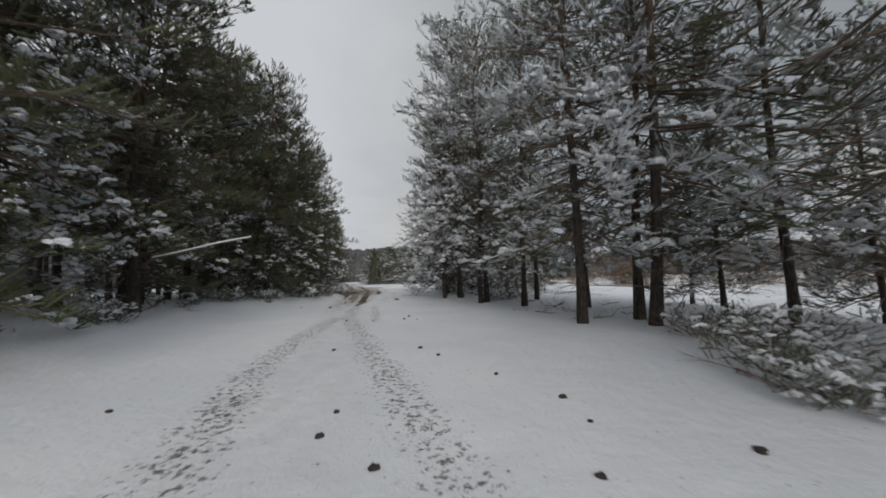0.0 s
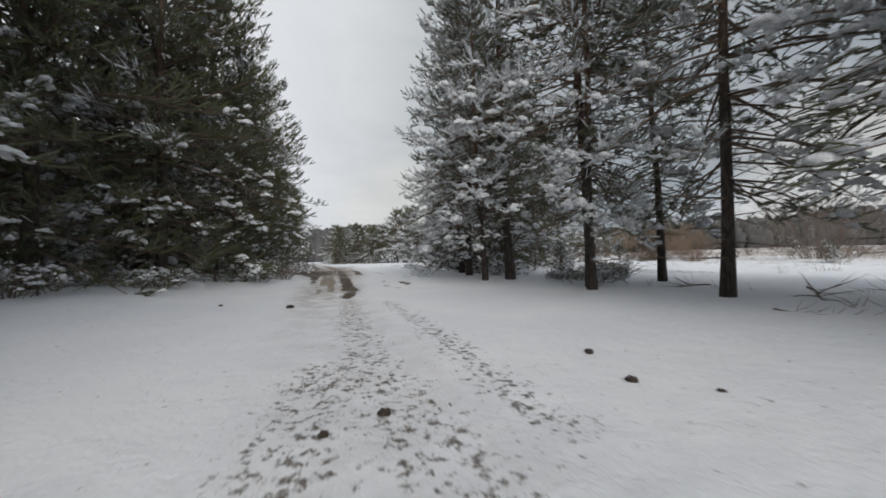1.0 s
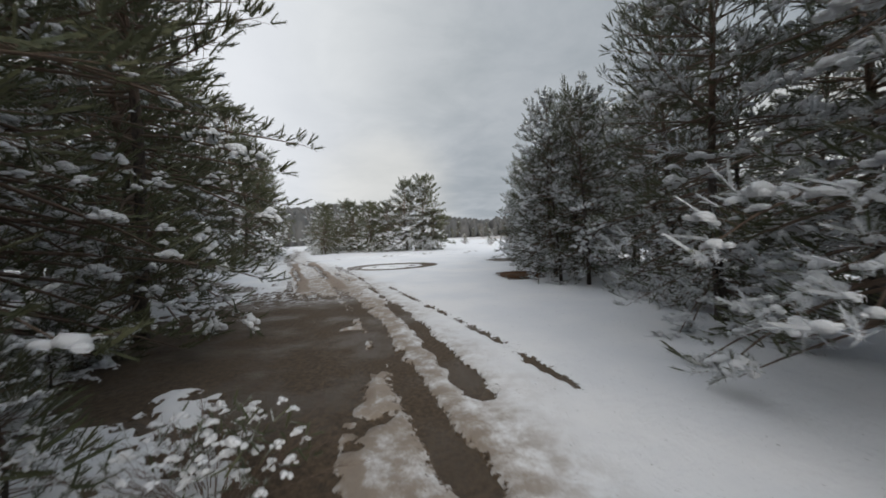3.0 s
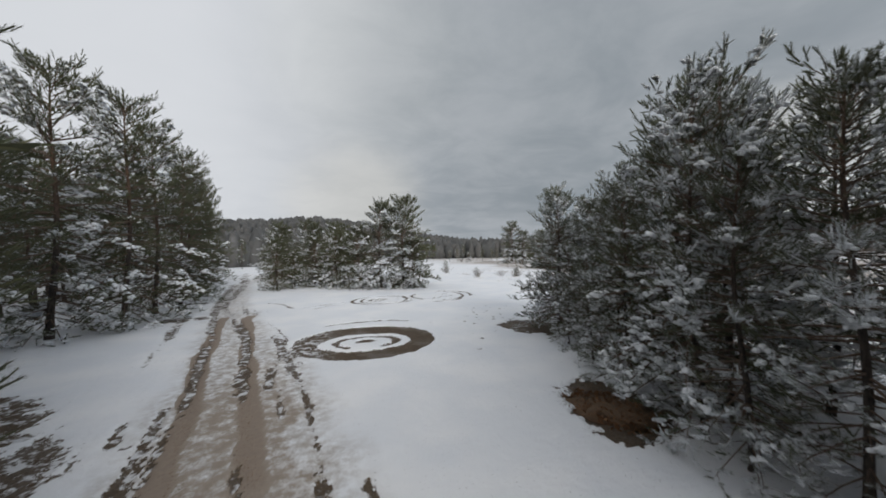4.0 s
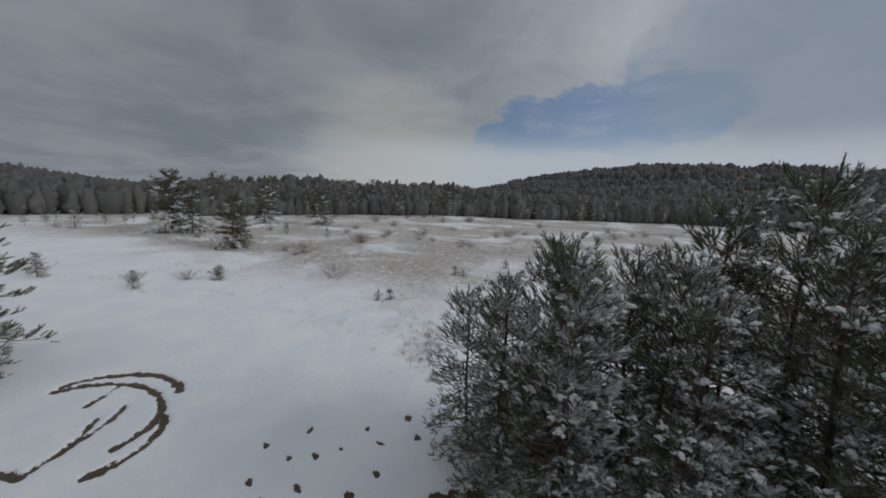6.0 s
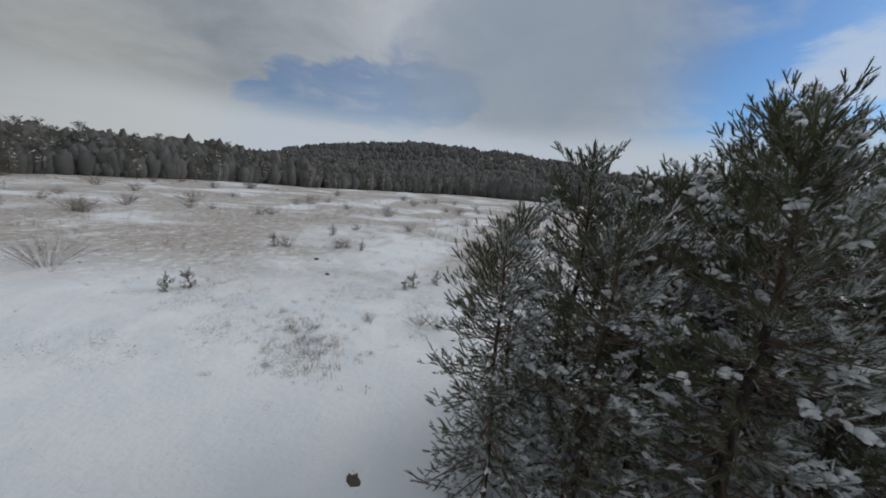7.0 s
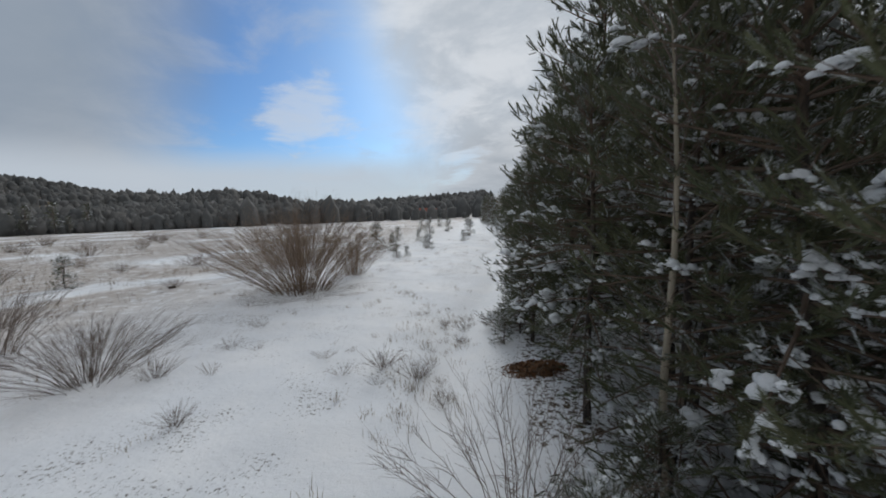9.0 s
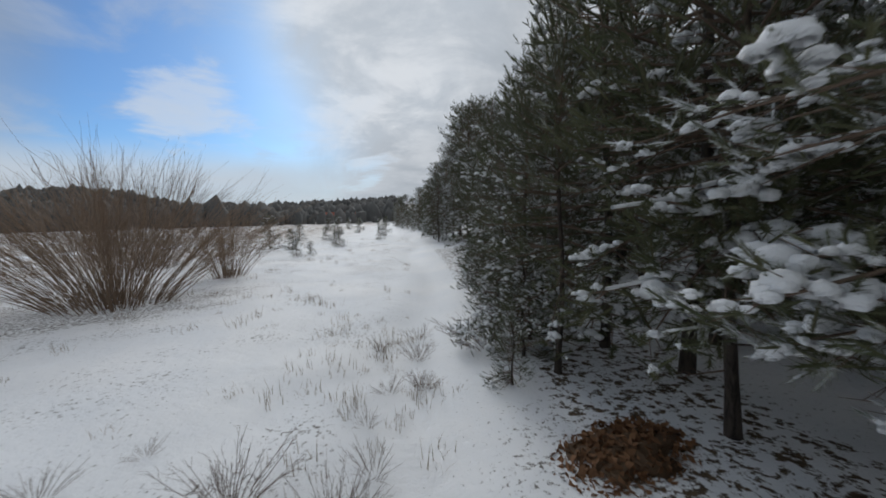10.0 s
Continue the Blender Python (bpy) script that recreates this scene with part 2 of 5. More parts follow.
def birch_bark(n, b):
    local = n.add("ShaderNodeTexCoord").outputs["Object"]
    squash = n.add("ShaderNodeVectorMath", operation="MULTIPLY")
    n.link(local, squash.inputs[0])
    squash.inputs[1].default_value = (4, 4, 9)
    mark = n.step(n.noise(squash.outputs[0], 1.6, 4, 0.7), 0.56, 0.66)
    n.link(n.mix(mark, (0.34, 0.29, 0.22), (0.07, 0.055, 0.04)), b.inputs["Base Color"])
    b.inputs["Roughness"].default_value = 0.7


def far_wood_hazed(n, b):
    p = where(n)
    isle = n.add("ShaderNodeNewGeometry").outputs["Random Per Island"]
    # bare-tree greys, paled and evened so the colour stands in for distance haze
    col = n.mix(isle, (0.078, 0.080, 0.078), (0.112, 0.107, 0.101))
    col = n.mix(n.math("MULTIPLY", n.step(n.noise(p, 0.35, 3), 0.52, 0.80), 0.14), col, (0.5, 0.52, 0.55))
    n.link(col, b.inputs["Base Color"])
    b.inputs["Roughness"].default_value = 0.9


M = {
    "snow": material("snow_cover", snow_field),
    "heap": material("branch_snow", snow_heap),
    "soil": material("wet_soil", soil),
    "needle": material("pine_needles", needles),
    "needle_lee": material("pine_needles_sheltered", lambda n, b: needles(n, b, 0.13)),
    "bark": material("pine_bark", bark),
    "twig": material("dark_twig", plain((0.075, 0.050, 0.036), (0.20, 0.14, 0.10), 12)),
    "osier": material("willow_osier", plain((0.11, 0.072, 0.046), (0.28, 0.20, 0.14), 6)),
    "shrub": material("grey_shrub", plain((0.085, 0.062, 0.05), (0.22, 0.17, 0.14), 8)),
    "straw": material("dry_grass", plain((0.12, 0.085, 0.055), (0.34, 0.26, 0.17), 6)),
    "litter": material("brown_litter", plain((0.035, 0.022, 0.014), (0.16, 0.095, 0.05), 14)),
    "rust": material("dead_leaves", plain((0.09, 0.042, 0.02), (0.27, 0.135, 0.062), 9)),
    "cone": material("pine_cone", plain((0.02, 0.015, 0.012), (0.06, 0.045, 0.035), 40)),
    "birch": material("birch_bark", birch_bark),
    "far": material("far_wood_hazed", far_wood_hazed),
    "brick": material("red_wall", plain((0.22, 0.05, 0.03), (0.36, 0.10, 0.06), 3)),
    "render": material("pale_render", plain((0.5, 0.48, 0.44), (0.66, 0.63, 0.58), 2)),
    "glass": material("window_dark", plain((0.02, 0.02, 0.025), (0.05, 0.05, 0.06), 2, 0.2)),
}


# ---- mesh helpers ----
class Buf:
    """Collects vertices and faces of one mesh."""

    def __init__(self):
        self.v, self.f, self.count = [], [], 0

    def put(self, verts, faces):
        self.v.append(np.asarray(verts, np.float64).reshape(-1, 3))
        self.f.append(np.asarray(faces, np.int64) + self.count)
        self.count += len(self.v[-1])

    def tube(self, pts, radii, sides=6):
        pts = np.asarray(pts, float)
        ahead = np.gradient(pts, axis=0)
        ahead /= np.linalg.norm(ahead, axis=1)[:, None] + 1e-9
        ref = np.array([0.0, 0.0, 1.0]) if abs(ahead[0][2]) < 0.8 else np.array([1.0, 0.0, 0.0])
        a = np.cross(ahead, ref)
        a /= np.linalg.norm(a, axis=1)[:, None] + 1e-9
        c = np.cross(ahead, a)
        ang = np.arange(sides) * 2 * np.pi / sides
        ring = np.cos(ang)[None, :, None] * a[:, None] + np.sin(ang)[None, :, None] * c[:, None]
        verts = (pts[:, None] + ring * np.asarray(radii, float)[:, None, None]).reshape(-1, 3)
        m = len(pts)
        i, j = np.meshgrid(np.arange(m - 1), np.arange(sides), indexing="ij")
        k = (j + 1) % sides
        self.put(verts, np.stack([i * sides + j, i * sides + k, (i + 1) * sides + k, (i + 1) * sides + j], -1).reshape(-1, 4))

    def many(self, tv, tf, mats, places):
        """Copies of a template under 3 x 3 matrices and places."""
        if len(places) == 0:
            return
        v = np.einsum("nij,kj->nki", mats, tv) + np.asarray(places)[:, None]
        f = tf[None] + (np.arange(len(places)) * len(tv))[:, None, None]
        self.put(v.reshape(-1, 3), f.reshape(-1, tf.shape[1]))

    def mesh(self, name, mat, smooth=True):
        me = bpy.data.meshes.new(name)
        v = np.concatenate(self.v)
        me.vertices.add(len(v))
        me.vertices.foreach_set("co", v.astype(np.float32).ravel())
        loops = np.concatenate([f.ravel() for f in self.f])
        sizes = np.concatenate([np.full(len(f), f.shape[1]) for f in self.f])
        me.loops.add(len(loops))
        me.loops.foreach_set("vertex_index", loops.astype(np.int32))
        me.polygons.add(len(sizes))
        me.polygons.foreach_set("loop_start", np.r_[0, np.cumsum(sizes)[:-1]].astype(np.int32))
        me.polygons.foreach_set("use_smooth", np.full(len(sizes), smooth))
        me.update(calc_edges=True)
        me.validate()
        me.materials.append(mat)
        return me


def part(name, me, parent, label=""):
    ob = new(name, me)
    ob.parent = parent
    return tagged(ob, label) if label else ob


def frames_of(ways, rng, spin=True):
    """Matrices whose third axis is each way."""
    w = ways / (np.linalg.norm(ways, axis=1)[:, None] + 1e-9)
    ref = np.where(np.abs(w[:, 2:3]) < 0.95, np.array([[0, 0, 1.0]]), np.array([[1.0, 0, 0]]))
    a = np.cross(ref, w)
    a /= np.linalg.norm(a, axis=1)[:, None] + 1e-9
    c = np.cross(w, a)
    if spin:
        t = rng.uniform(0, 2 * np.pi, len(w))[:, None]
        a, c = a * np.cos(t) + c * np.sin(t), c * np.cos(t) - a * np.sin(t)
    return np.stack([a, c, w], -1)


def lattice(x, y, seed):
    """Smooth value noise, 0 to 1, for arrays."""
    table = np.random.RandomState(seed).rand(256, 256)
    xi, yi = np.floor(x).astype(int), np.floor(y).astype(int)
    u, v = x - xi, y - yi
    u, v = u * u * (3 - 2 * u), v * v * (3 - 2 * v)
    g = lambda a, c: table[a % 256, c % 256]
    return (g(xi, yi) * (1 - u) + g(xi + 1, yi) * u) * (1 - v) + (g(xi, yi + 1) * (1 - u) + g(xi + 1, yi + 1) * u) * v


def fractal(x, y, scale, seed, octaves=4):
    total, size = 0, 0.5
    for o in range(octaves):
        total = total + size * lattice(x * scale * 2**o, y * scale * 2**o, seed + o)
        size /= 2
    return total / (1 - 0.5**octaves)


def ease(v, lo, hi):
    t = np.clip((v - lo) / (hi - lo), 0, 1)
    return t * t * (3 - 2 * t)


# ---- ground: bare soil with a sheet of snow over it ----
def land(x, y):
    """Height of the soil."""
    x, y = np.asarray(x, float), np.asarray(y, float)
    z = 0.10 * (fractal(x, y, 0.12, 11, 3) - 0.5)
    z = z + 0.42 * ease(-x, 5.5, 9.5) * ease(-y, -34, -24)
    z = z + 0.22 * ease(x, 13.0, 17.0) * (fractal(x, y, 0.1, 5, 3)) - 0.16 * np.exp(-((x - 12.3 - 0.5 * np.sin(y * 0.33)) / 0.7) ** 2) * ease(-y, -49, -45)
    near = np.hypot(x - 5, y - 45)
    z = z + 0.5 * ease(near, 60, 140) * (fractal(x, y, 0.02, 7, 3) - 0.5)
    far = np.hypot(x - 5, y - 50)
    yaw = np.degrees(np.arctan2(5 - x, y - 50))
    yaw = np.where(yaw > 60, yaw - 360, yaw)
    crest = np.interp(yaw, RIDGE_YAW, RIDGE) * (0.93 + 0.14 * fractal(x, y, 0.012, 17, 3))
    z = z + crest * np.exp(-(((far - 620) / 150) ** 2) / 2)
    z = z + 5 * np.exp(-(((x - 150) / 32) ** 2 + ((y - 150) / 36) ** 2) / 2)
    return z


# crest of the hills round the valley: turn to the left of +y in degrees, height in metres
RIDGE_YAW = [-300, -185, -176, -167, -158, -150, -144, -139, -135, -130, -124, -118, -112, -104, -96, -90, -84, -76, -70, -63, -55, -35, -25, -16, -9, -3, 4, 12, 21, 40, 60]
RIDGE = [20, 28, 28, 24, 19, 19, 32, 39, 34, 35, 44, 53, 59, 65, 61, 55, 46, 24, 10, 3, 0, 0, 3, 16, 29, 44, 54, 48, 48, 43, 20]

STROKES = [  # half width, raggedness, depth, then the line of the wheel track
    (0.20, 1.5, 0.6, [(0.3, 1.0), (-1.2, 6.0), (-1.8, 8.2), (-2.7, 11.0), (-3.2, 14.1)]),
    (0.12, 1.4, 0.8, [(-3.2, 14.1), (-3.55, 16.6)]),
    (0.10, 0.9, 0.9, [(-3.55, 16.6), (-3.6, 17.0), (-3.7, 18.5)]),
    (0.21, 0.5, 1.0, [(-3.7, 18.5), (-3.85, 19.5), (-4.3, 22.5), (-5.2, 28.3), (-5.5, 30.5)]),
    (0.17, 0.8, 0.9, [(-5.5, 30.5), (-6.0, 34), (-7.6, 41.3), (-9.0, 47), (-10.3, 53.3)]),
    (0.22, 1.2, 0.8, [(-10.3, 53.3), (-13, 60), (-15, 66), (-18.3, 86), (-24, 110)]),
    (0.20, 1.6, 0.6, [(-1.6, 1.2), (-2.5, 4.5), (-2.9, 7.2), (-3.1, 11.2)]),
    (0.05, 0.8, 0.8, [(-5.5, 22.0), (-5.9, 24.3)]),
    (0.14, 0.7, 0.9, [(-5.9, 24.3), (-6.8, 29.4)]),
    (0.15, 0.9, 0.9, [(-6.8, 29.4), (-7.6, 37.7), (-8.8, 41.2), (-10.9, 48.4), (-12.5, 55)]),
    (0.22, 1.2, 0.8, [(-12.5, 55), (-15.5, 66), (-19.5, 86)]),
    (0.14, 1.3, 0.7, [(-1.7, 10.0), (-2.0, 12.2), (-2.6, 15.5)]),
    (0.02, 1.1, 1.0, [(-2.25, 18.6), (-2.4, 19.1)]),
    (0.09, 1.2, 1.0, [(-2.0, 20.0), (-2.1, 21.2), (-2.35, 22.2)]),
    (0.0, 1.2, 0.9, [(-2.4, 22.2), (-2.8, 24.5)]),
    (0.0, 1.2, 0.9, [(-2.55, 19.3), (-2.75, 20.2)]),
    (0.01, 1.2, 0.9, [(-2.75, 21.4), (-2.9, 22.6)]),
    (0.20, 0.6, 1.0, [(-4.4, 29.0), (-4.8, 32.8), (-5.3, 36.0)]),
    (0.07, 1.1, 0.9, [(-5.3, 36.0), (-5.8, 39.0), (-6.6, 43.5)]),
    (0.12, 0.9, 0.9, [(-6.6, 43.5), (-7.6, 48.0), (-9.0, 53)]),
    (0.10, 1.0, 0.8, [(-8.0, 45.5), (-8.4, 52.5), (-10.0, 57)]),
    (0.05, 0.9, 0.6, [(-3.0, 28.8), (-3.3, 31.1), (-4.0, 34.5), (-5.2, 40.0)]),
    (0.10, 0.9, 0.9, [(-8.4, 62.3), (-7.0, 63.4), (-5.4, 63.9)]),
    (0.09, 0.9, 0.9, [(-7.7, 61.5), (-6.6, 62.7), (-5.6, 63.2)]),
    (0.10, 0.9, 0.9, [(-11.6, 66.0), (-10.4, 64.9), (-9.4, 62.5)]),
    (0.11, 0.6, 1.0, [(-1.8, 66.5), (-0.9, 66.2), (-0.2, 65.5), (-0.15, 64.6), (0.5, 63.3)]),
    (0.10, 0.6, 1.0, [(1.2, 66.5), (0.6, 65.6), (0.55, 64.6), (1.0, 63.2)]),
    (0.06, 0.7, 0.9, [(1.0, 63.0), (2.4, 63.5), (3.4, 64.4)]),
    (0.05, 0.7, 0.9, [(2.0, 63.3), (3.4, 63.8), (4.2, 64.4)]),
    (0.05, 0.7, 0.9, [(3.6, 65.6), (4.6, 66.0), (5.2, 66.4)]),
]


def arc(cx, cy, rx, ry, a0, a1):
    return [(cx + rx * math.cos(radians(a)), cy + ry * math.sin(radians(a))) for a in np.linspace(a0, a1, 15)]


STROKES += [
    (0.09, 0.7, 1.0, arc(-4.2, 50.6, 5.0, 4.7, 62, 118)),
    (0.13, 0.6, 1.0, arc(-4.5, 50.4, 1.45, 1.05, -60, 230)),
    (0.12, 0.7, 1.0, arc(-2.2, 64.1, 2.65, 2.25, 60, 330)),
    (0.07, 0.8, 1.0, arc(-2.1, 64.0, 2.0, 1.7, 130, 380)),
    (0.08, 0.8, 1.0, arc(-2.0, 64.2, 1.3, 1.0, 20, 250)),
    (0.10, 0.7, 1.0, arc(3.0, 65.0, 2.3, 2.9, -95, 75)),
    (0.12, 0.7, 1.0, arc(3.2, 65.2, 2.95, 3.0, -30, 75)),
    (0.08, 0.9, 1.0, arc(2.6, 64.6, 2.4, 3.3, -110, -40)),
]
MUD = [  # centre, half sizes, turn in degrees, depth
    (-9.2, 35.0, 2.9, 5.4, 8, 1.0), (-7.4, 31.8, 1.5, 4.2, 10, 1.0), (-15.2, 45.0, 1.7, 2.2, 30, 0.75), (-12.2, 42.4, 0.9, 1.5, 20, 0.5),
    (-16.0, 60.5, 1.5, 0.95, 0, 1.0), (-18.3, 68.4, 2.0, 0.6, 10, 0.9), (-4.5, 50.5, 0.5, 0.28, 0, 0.9), (-2.3, 64.2, 0.6, 0.4, 30, 0.8),
    (4.8, 50.6, 1.6, 1.9, 20, 0.7), (1.6, 41.0, 1.3, 1.8, -15, 0.65), (-6.9, 28.6, 0.5, 2.4, 12, 0.75),
]
STEPS = [(4.8, 56.9), (5.8, 55.7), (3.5, 55.1), (5.2, 56.2), (3.6, 53.7), (3.3, 53.1), (2.5, 53.9), (2.1, 54.5), (4.2, 52.6), (2.9, 54.8), (4.4, 54.3),
         (0.2, 47.5), (1.0, 49.2), (2.2, 50.3), (3.1, 51.3), (4.9, 58.0), (6.1, 57.2), (6.6, 54.6), (7.4, 53.6), (8.2, 54.4), (8.8, 53.6), (7.0, 55.4),
         (-6.6, 22.7), (-5.9, 21.3), (-5.7, 20.5), (-5.2, 19.8), (-4.9, 19.1), (-0.5, 53.5), (3.0, 55.6), (3.2, 56.4), (3.6, 57.2), (4.0, 55.8), (2.7, 53.4), (4.0, 53.2), (4.6, 52.9), (3.8, 54.5), (5.4, 54.0), (1.8, 52.4), (1.5, 53.2)]


def bared(x, y):
    """How far the snow is worn away, 0 to 1."""
    c, s = 0.8, 0.6
    rag = fractal(x * c + y * s, y * c - x * s, 1.9, 31, 5) - 0.5
    fine = fractal(x * s - y * c, y * s + x * c, 3.6, 41, 3) - 0.5
    out = np.zeros_like(x)
    for half, ragged, deep, line in STROKES:
        line = np.array(line)
        lo, hi = line.min(0) - 2, line.max(0) + 2
        pick = (x > lo[0]) & (x < hi[0]) & (y > lo[1]) & (y < hi[1])
        px, py = x[pick], y[pick]
        d = np.full(px.shape, 99.0)
        for (ax, ay), (cx, cy) in zip(line[:-1], line[1:]):
            ux, uy = cx - ax, cy - ay
            t = np.clip(((px - ax) * ux + (py - ay) * uy) / (ux * ux + uy * uy), 0, 1)
            d = np.minimum(d, np.hypot(px - ax - t * ux, py - ay - t * uy))
        edge = half * (1 + 1.3 * ragged * rag[pick] * 2) + (0.05 + ragged * 0.09) * fine[pick] * 2
        worn = deep * ease(edge - d, -0.10, 0.10)
        out[pick] = np.maximum(out[pick], worn * 0.20 if ragged > 1.25 else worn)
    for cx, cy, sx, sy, turn, deep in MUD:
        c, s = math.cos(radians(turn)), math.sin(radians(turn))
        u, v = ((x - cx) * c + (y - cy) * s) / sx, (-(x - cx) * s + (y - cy) * c) / sy
        d = np.hypot(u, v) + 0.9 * rag + 0.7 * fine
        out = np.maximum(out, deep * ease(-d, -1.06, -0.94) + (deep < 0.8) * 0.5 * (rag + fine) * ease(-d, -1.2, -0.9))
    # the wide churned ring
    dx, dy = x + 4.52, y - 50.75
    r = np.hypot(dx / 3.38, dy / 3.1)
    inner = np.hypot((x + 4.55) / 2.2, (y - 50.45) / 1.6)
    ring = ease(1.0 + 0.10 * rag + 0.05 * fine - r, -0.02, 0.02) * ease(inner - 1.0 - 0.16 * rag, -0.03, 0.03)
    out = np.maximum(out, ring)
    # snow and slush dragged out in streaks along the lane
    w = x - np.interp(y, [0, 8, 17, 24, 30, 40, 48, 56, 66, 86], [-1.2, -2.2, -4.1, -5.0, -6.0, -7.6, -9.2, -11.6, -14.5, -18.5])
    streak = fractal(w * 2.6 + 60, y * 0.16 + 20, 1.0, 211, 4)
    lane = ease(3.2 - np.abs(w + 0.6), 0.0, 0.8) * ease(y, 17, 24) * ease(-y, -72, -58)
    out = out * (1 - lane * np.interp(y, [20, 38, 42], [0.45, 0.55, 0.95]) * ease(streak, 0.50, 0.62))
    out = np.maximum(out, 0.75 * lane * ease(y, 36, 42) * ease(0.36 - streak + 0.10 * rag, 0.0, 0.05))
    for n, (cx, cy) in enumerate(STEPS):
        a = 0.7 * math.sin(n * 2.3) + 0.6
        c, s = math.cos(a), math.sin(a)
        big = 0.55 if cy < 30 else 0.6
        u, v = ((x - cx) * c + (y - cy) * s) / (0.19 * big), (-(x - cx) * s + (y - cy) * c) / (0.12 * big)
        out = np.maximum(out, ease(1.15 + 1.2 * rag - np.hypot(u, v), -0.15, 0.2))
    return out


def axis_lines(lo, hi, step, far_lo, far_hi, grow):
    mid = list(np.arange(lo, hi + step / 2, step))
    up, d = [mid[-1]], step
    while up[-1] < far_hi:
        d = min(d * grow, 90)
        up.append(up[-1] + d)
    down, d = [mid[0]], step
    while down[-1] > far_lo:
        d = min(d * grow, 90)
        down.append(down[-1] - d)
    return np.array(down[:0:-1] + mid + up[1:])


def sheet(name, xs, ys, height, mat, label, kind="structure"):
    gx, gy = np.meshgrid(xs, ys)
    gz = height(gx, gy)
    w = len(xs)
    i, j = np.meshgrid(np.arange(len(ys) - 1), np.arange(w - 1), indexing="ij")
    a = i * w + j
    buf = Buf()
    buf.put(np.stack([gx, gy, gz], -1).reshape(-1, 3), np.stack([a, a + 1, a + w + 1, a + w], -1).reshape(-1, 4))
    return tagged(new(name, buf.mesh(name, mat)), label, "ground", kind=kind)


def snow_top(x, y):
    z = land(x, y)
    thick = 0.055 + 0.03 * (fractal(x, y, 0.5, 3, 4) - 0.5) + 0.022 * (fractal(x * 0.8 + y * 0.6, y * 0.8 - x * 0.6, 1.7, 9, 3) - 0.5)
    meadow = ease(x, 12.5, 14)
    thick = thick + 0.13 * meadow * (fractal(x, y, 0.9, 85, 4) - 0.5)
    return z + thick - 0.16 * bared(x, y)


def rutted(x, y):
    return land(x, y) - 0.03 * bared(x, y) * (fractal(x, y, 1.2, 91, 3))


XS = axis_lines(-13.0, 7.5, 0.098, -900, 7.5, 1.07)
XS = np.r_[XS[XS <= 7.6], axis_lines(7.8, 26.0, 0.22, 7.8, 1100, 1.07)]
YS = axis_lines(0.0, 67.0, 0.12, -900, 1100, 1.07)
sheet("ground", axis_lines(-20, 45, 0.8, -900, 1100, 1.12), axis_lines(-10, 90, 0.8, -900, 1100, 1.12), rutted, M["soil"],
      "wet brown soil and flattened straw under thin snow")
snow_sheet = sheet("snow_sheet", XS, YS, snow_top, M["snow"], "thin fresh snow cover worn through by wheel tracks")


LANE_Y = [39.5, 42.0, 44.5, 49.5, 54.0, 59.0]  # two brown pressed lanes along the track
LANES = [[-8.8, -9.35, -9.8, -11.1, -12.1, -13.2], [-7.1, -7.7, -8.25, -9.45, -10.45, -11.7]]


def soiled(x, y):
    """Dirt in the snow beside the wheel tracks, 0 to 1."""
    mid = np.interp(y, [0, 8, 17, 24, 30, 40, 48, 56, 66, 86], [-1.2, -2.2, -4.1, -5.0, -6.0, -7.6, -9.2, -11.6, -14.5, -18.5])
    wide = np.interp(y, [0, 12, 17, 24, 30, 40, 50, 60, 86], [0.9, 0.9, 0.9, 1.2, 2.2, 2.6, 2.0, 1.6, 1.2])
    much = np.interp(y, [0, 13, 18, 28, 45, 60, 90], [0.10, 0.22, 0.8, 1.0, 1.0, 0.8, 0.5])
    band = np.interp(y, [12, 15, 18.9, 22.5, 30, 40], [-3.6, -3.9, -4.45, -5.0, -6.3, -8.0])
    press = (0.75 + 0.6 * fractal((x - band) * 6, y * 0.5, 1.0, 231, 3)) * ease(0.34 - np.abs(x - band) + 0.2 * (fractal(x, y, 1.3, 171, 3) - 0.5), -0.08, 0.12) * ease(y, 13, 19) * ease(-y, -44, -36)
    for dx in LANES:
        off = np.abs(x - np.interp(y, LANE_Y, dx) + 0.25 * (fractal(x, y, 0.5, 191, 3) - 0.5))
        press = np.maximum(press, 1.25 * ease(0.42 - off + 0.25 * (fractal(x * 3, y * 0.4, 1.0, 241, 3) - 0.5), -0.12, 0.2) * ease(y, LANE_Y[0] - 3, LANE_Y[0] + 2) * ease(-y, -LANE_Y[-1] - 4, -LANE_Y[-1]))
    return np.maximum(press, much * ease(1.25 - np.abs(x - mid) / wide + 0.5 * (fractal(x, y, 0.9, 131, 4) - 0.5), 0.0, 0.8))


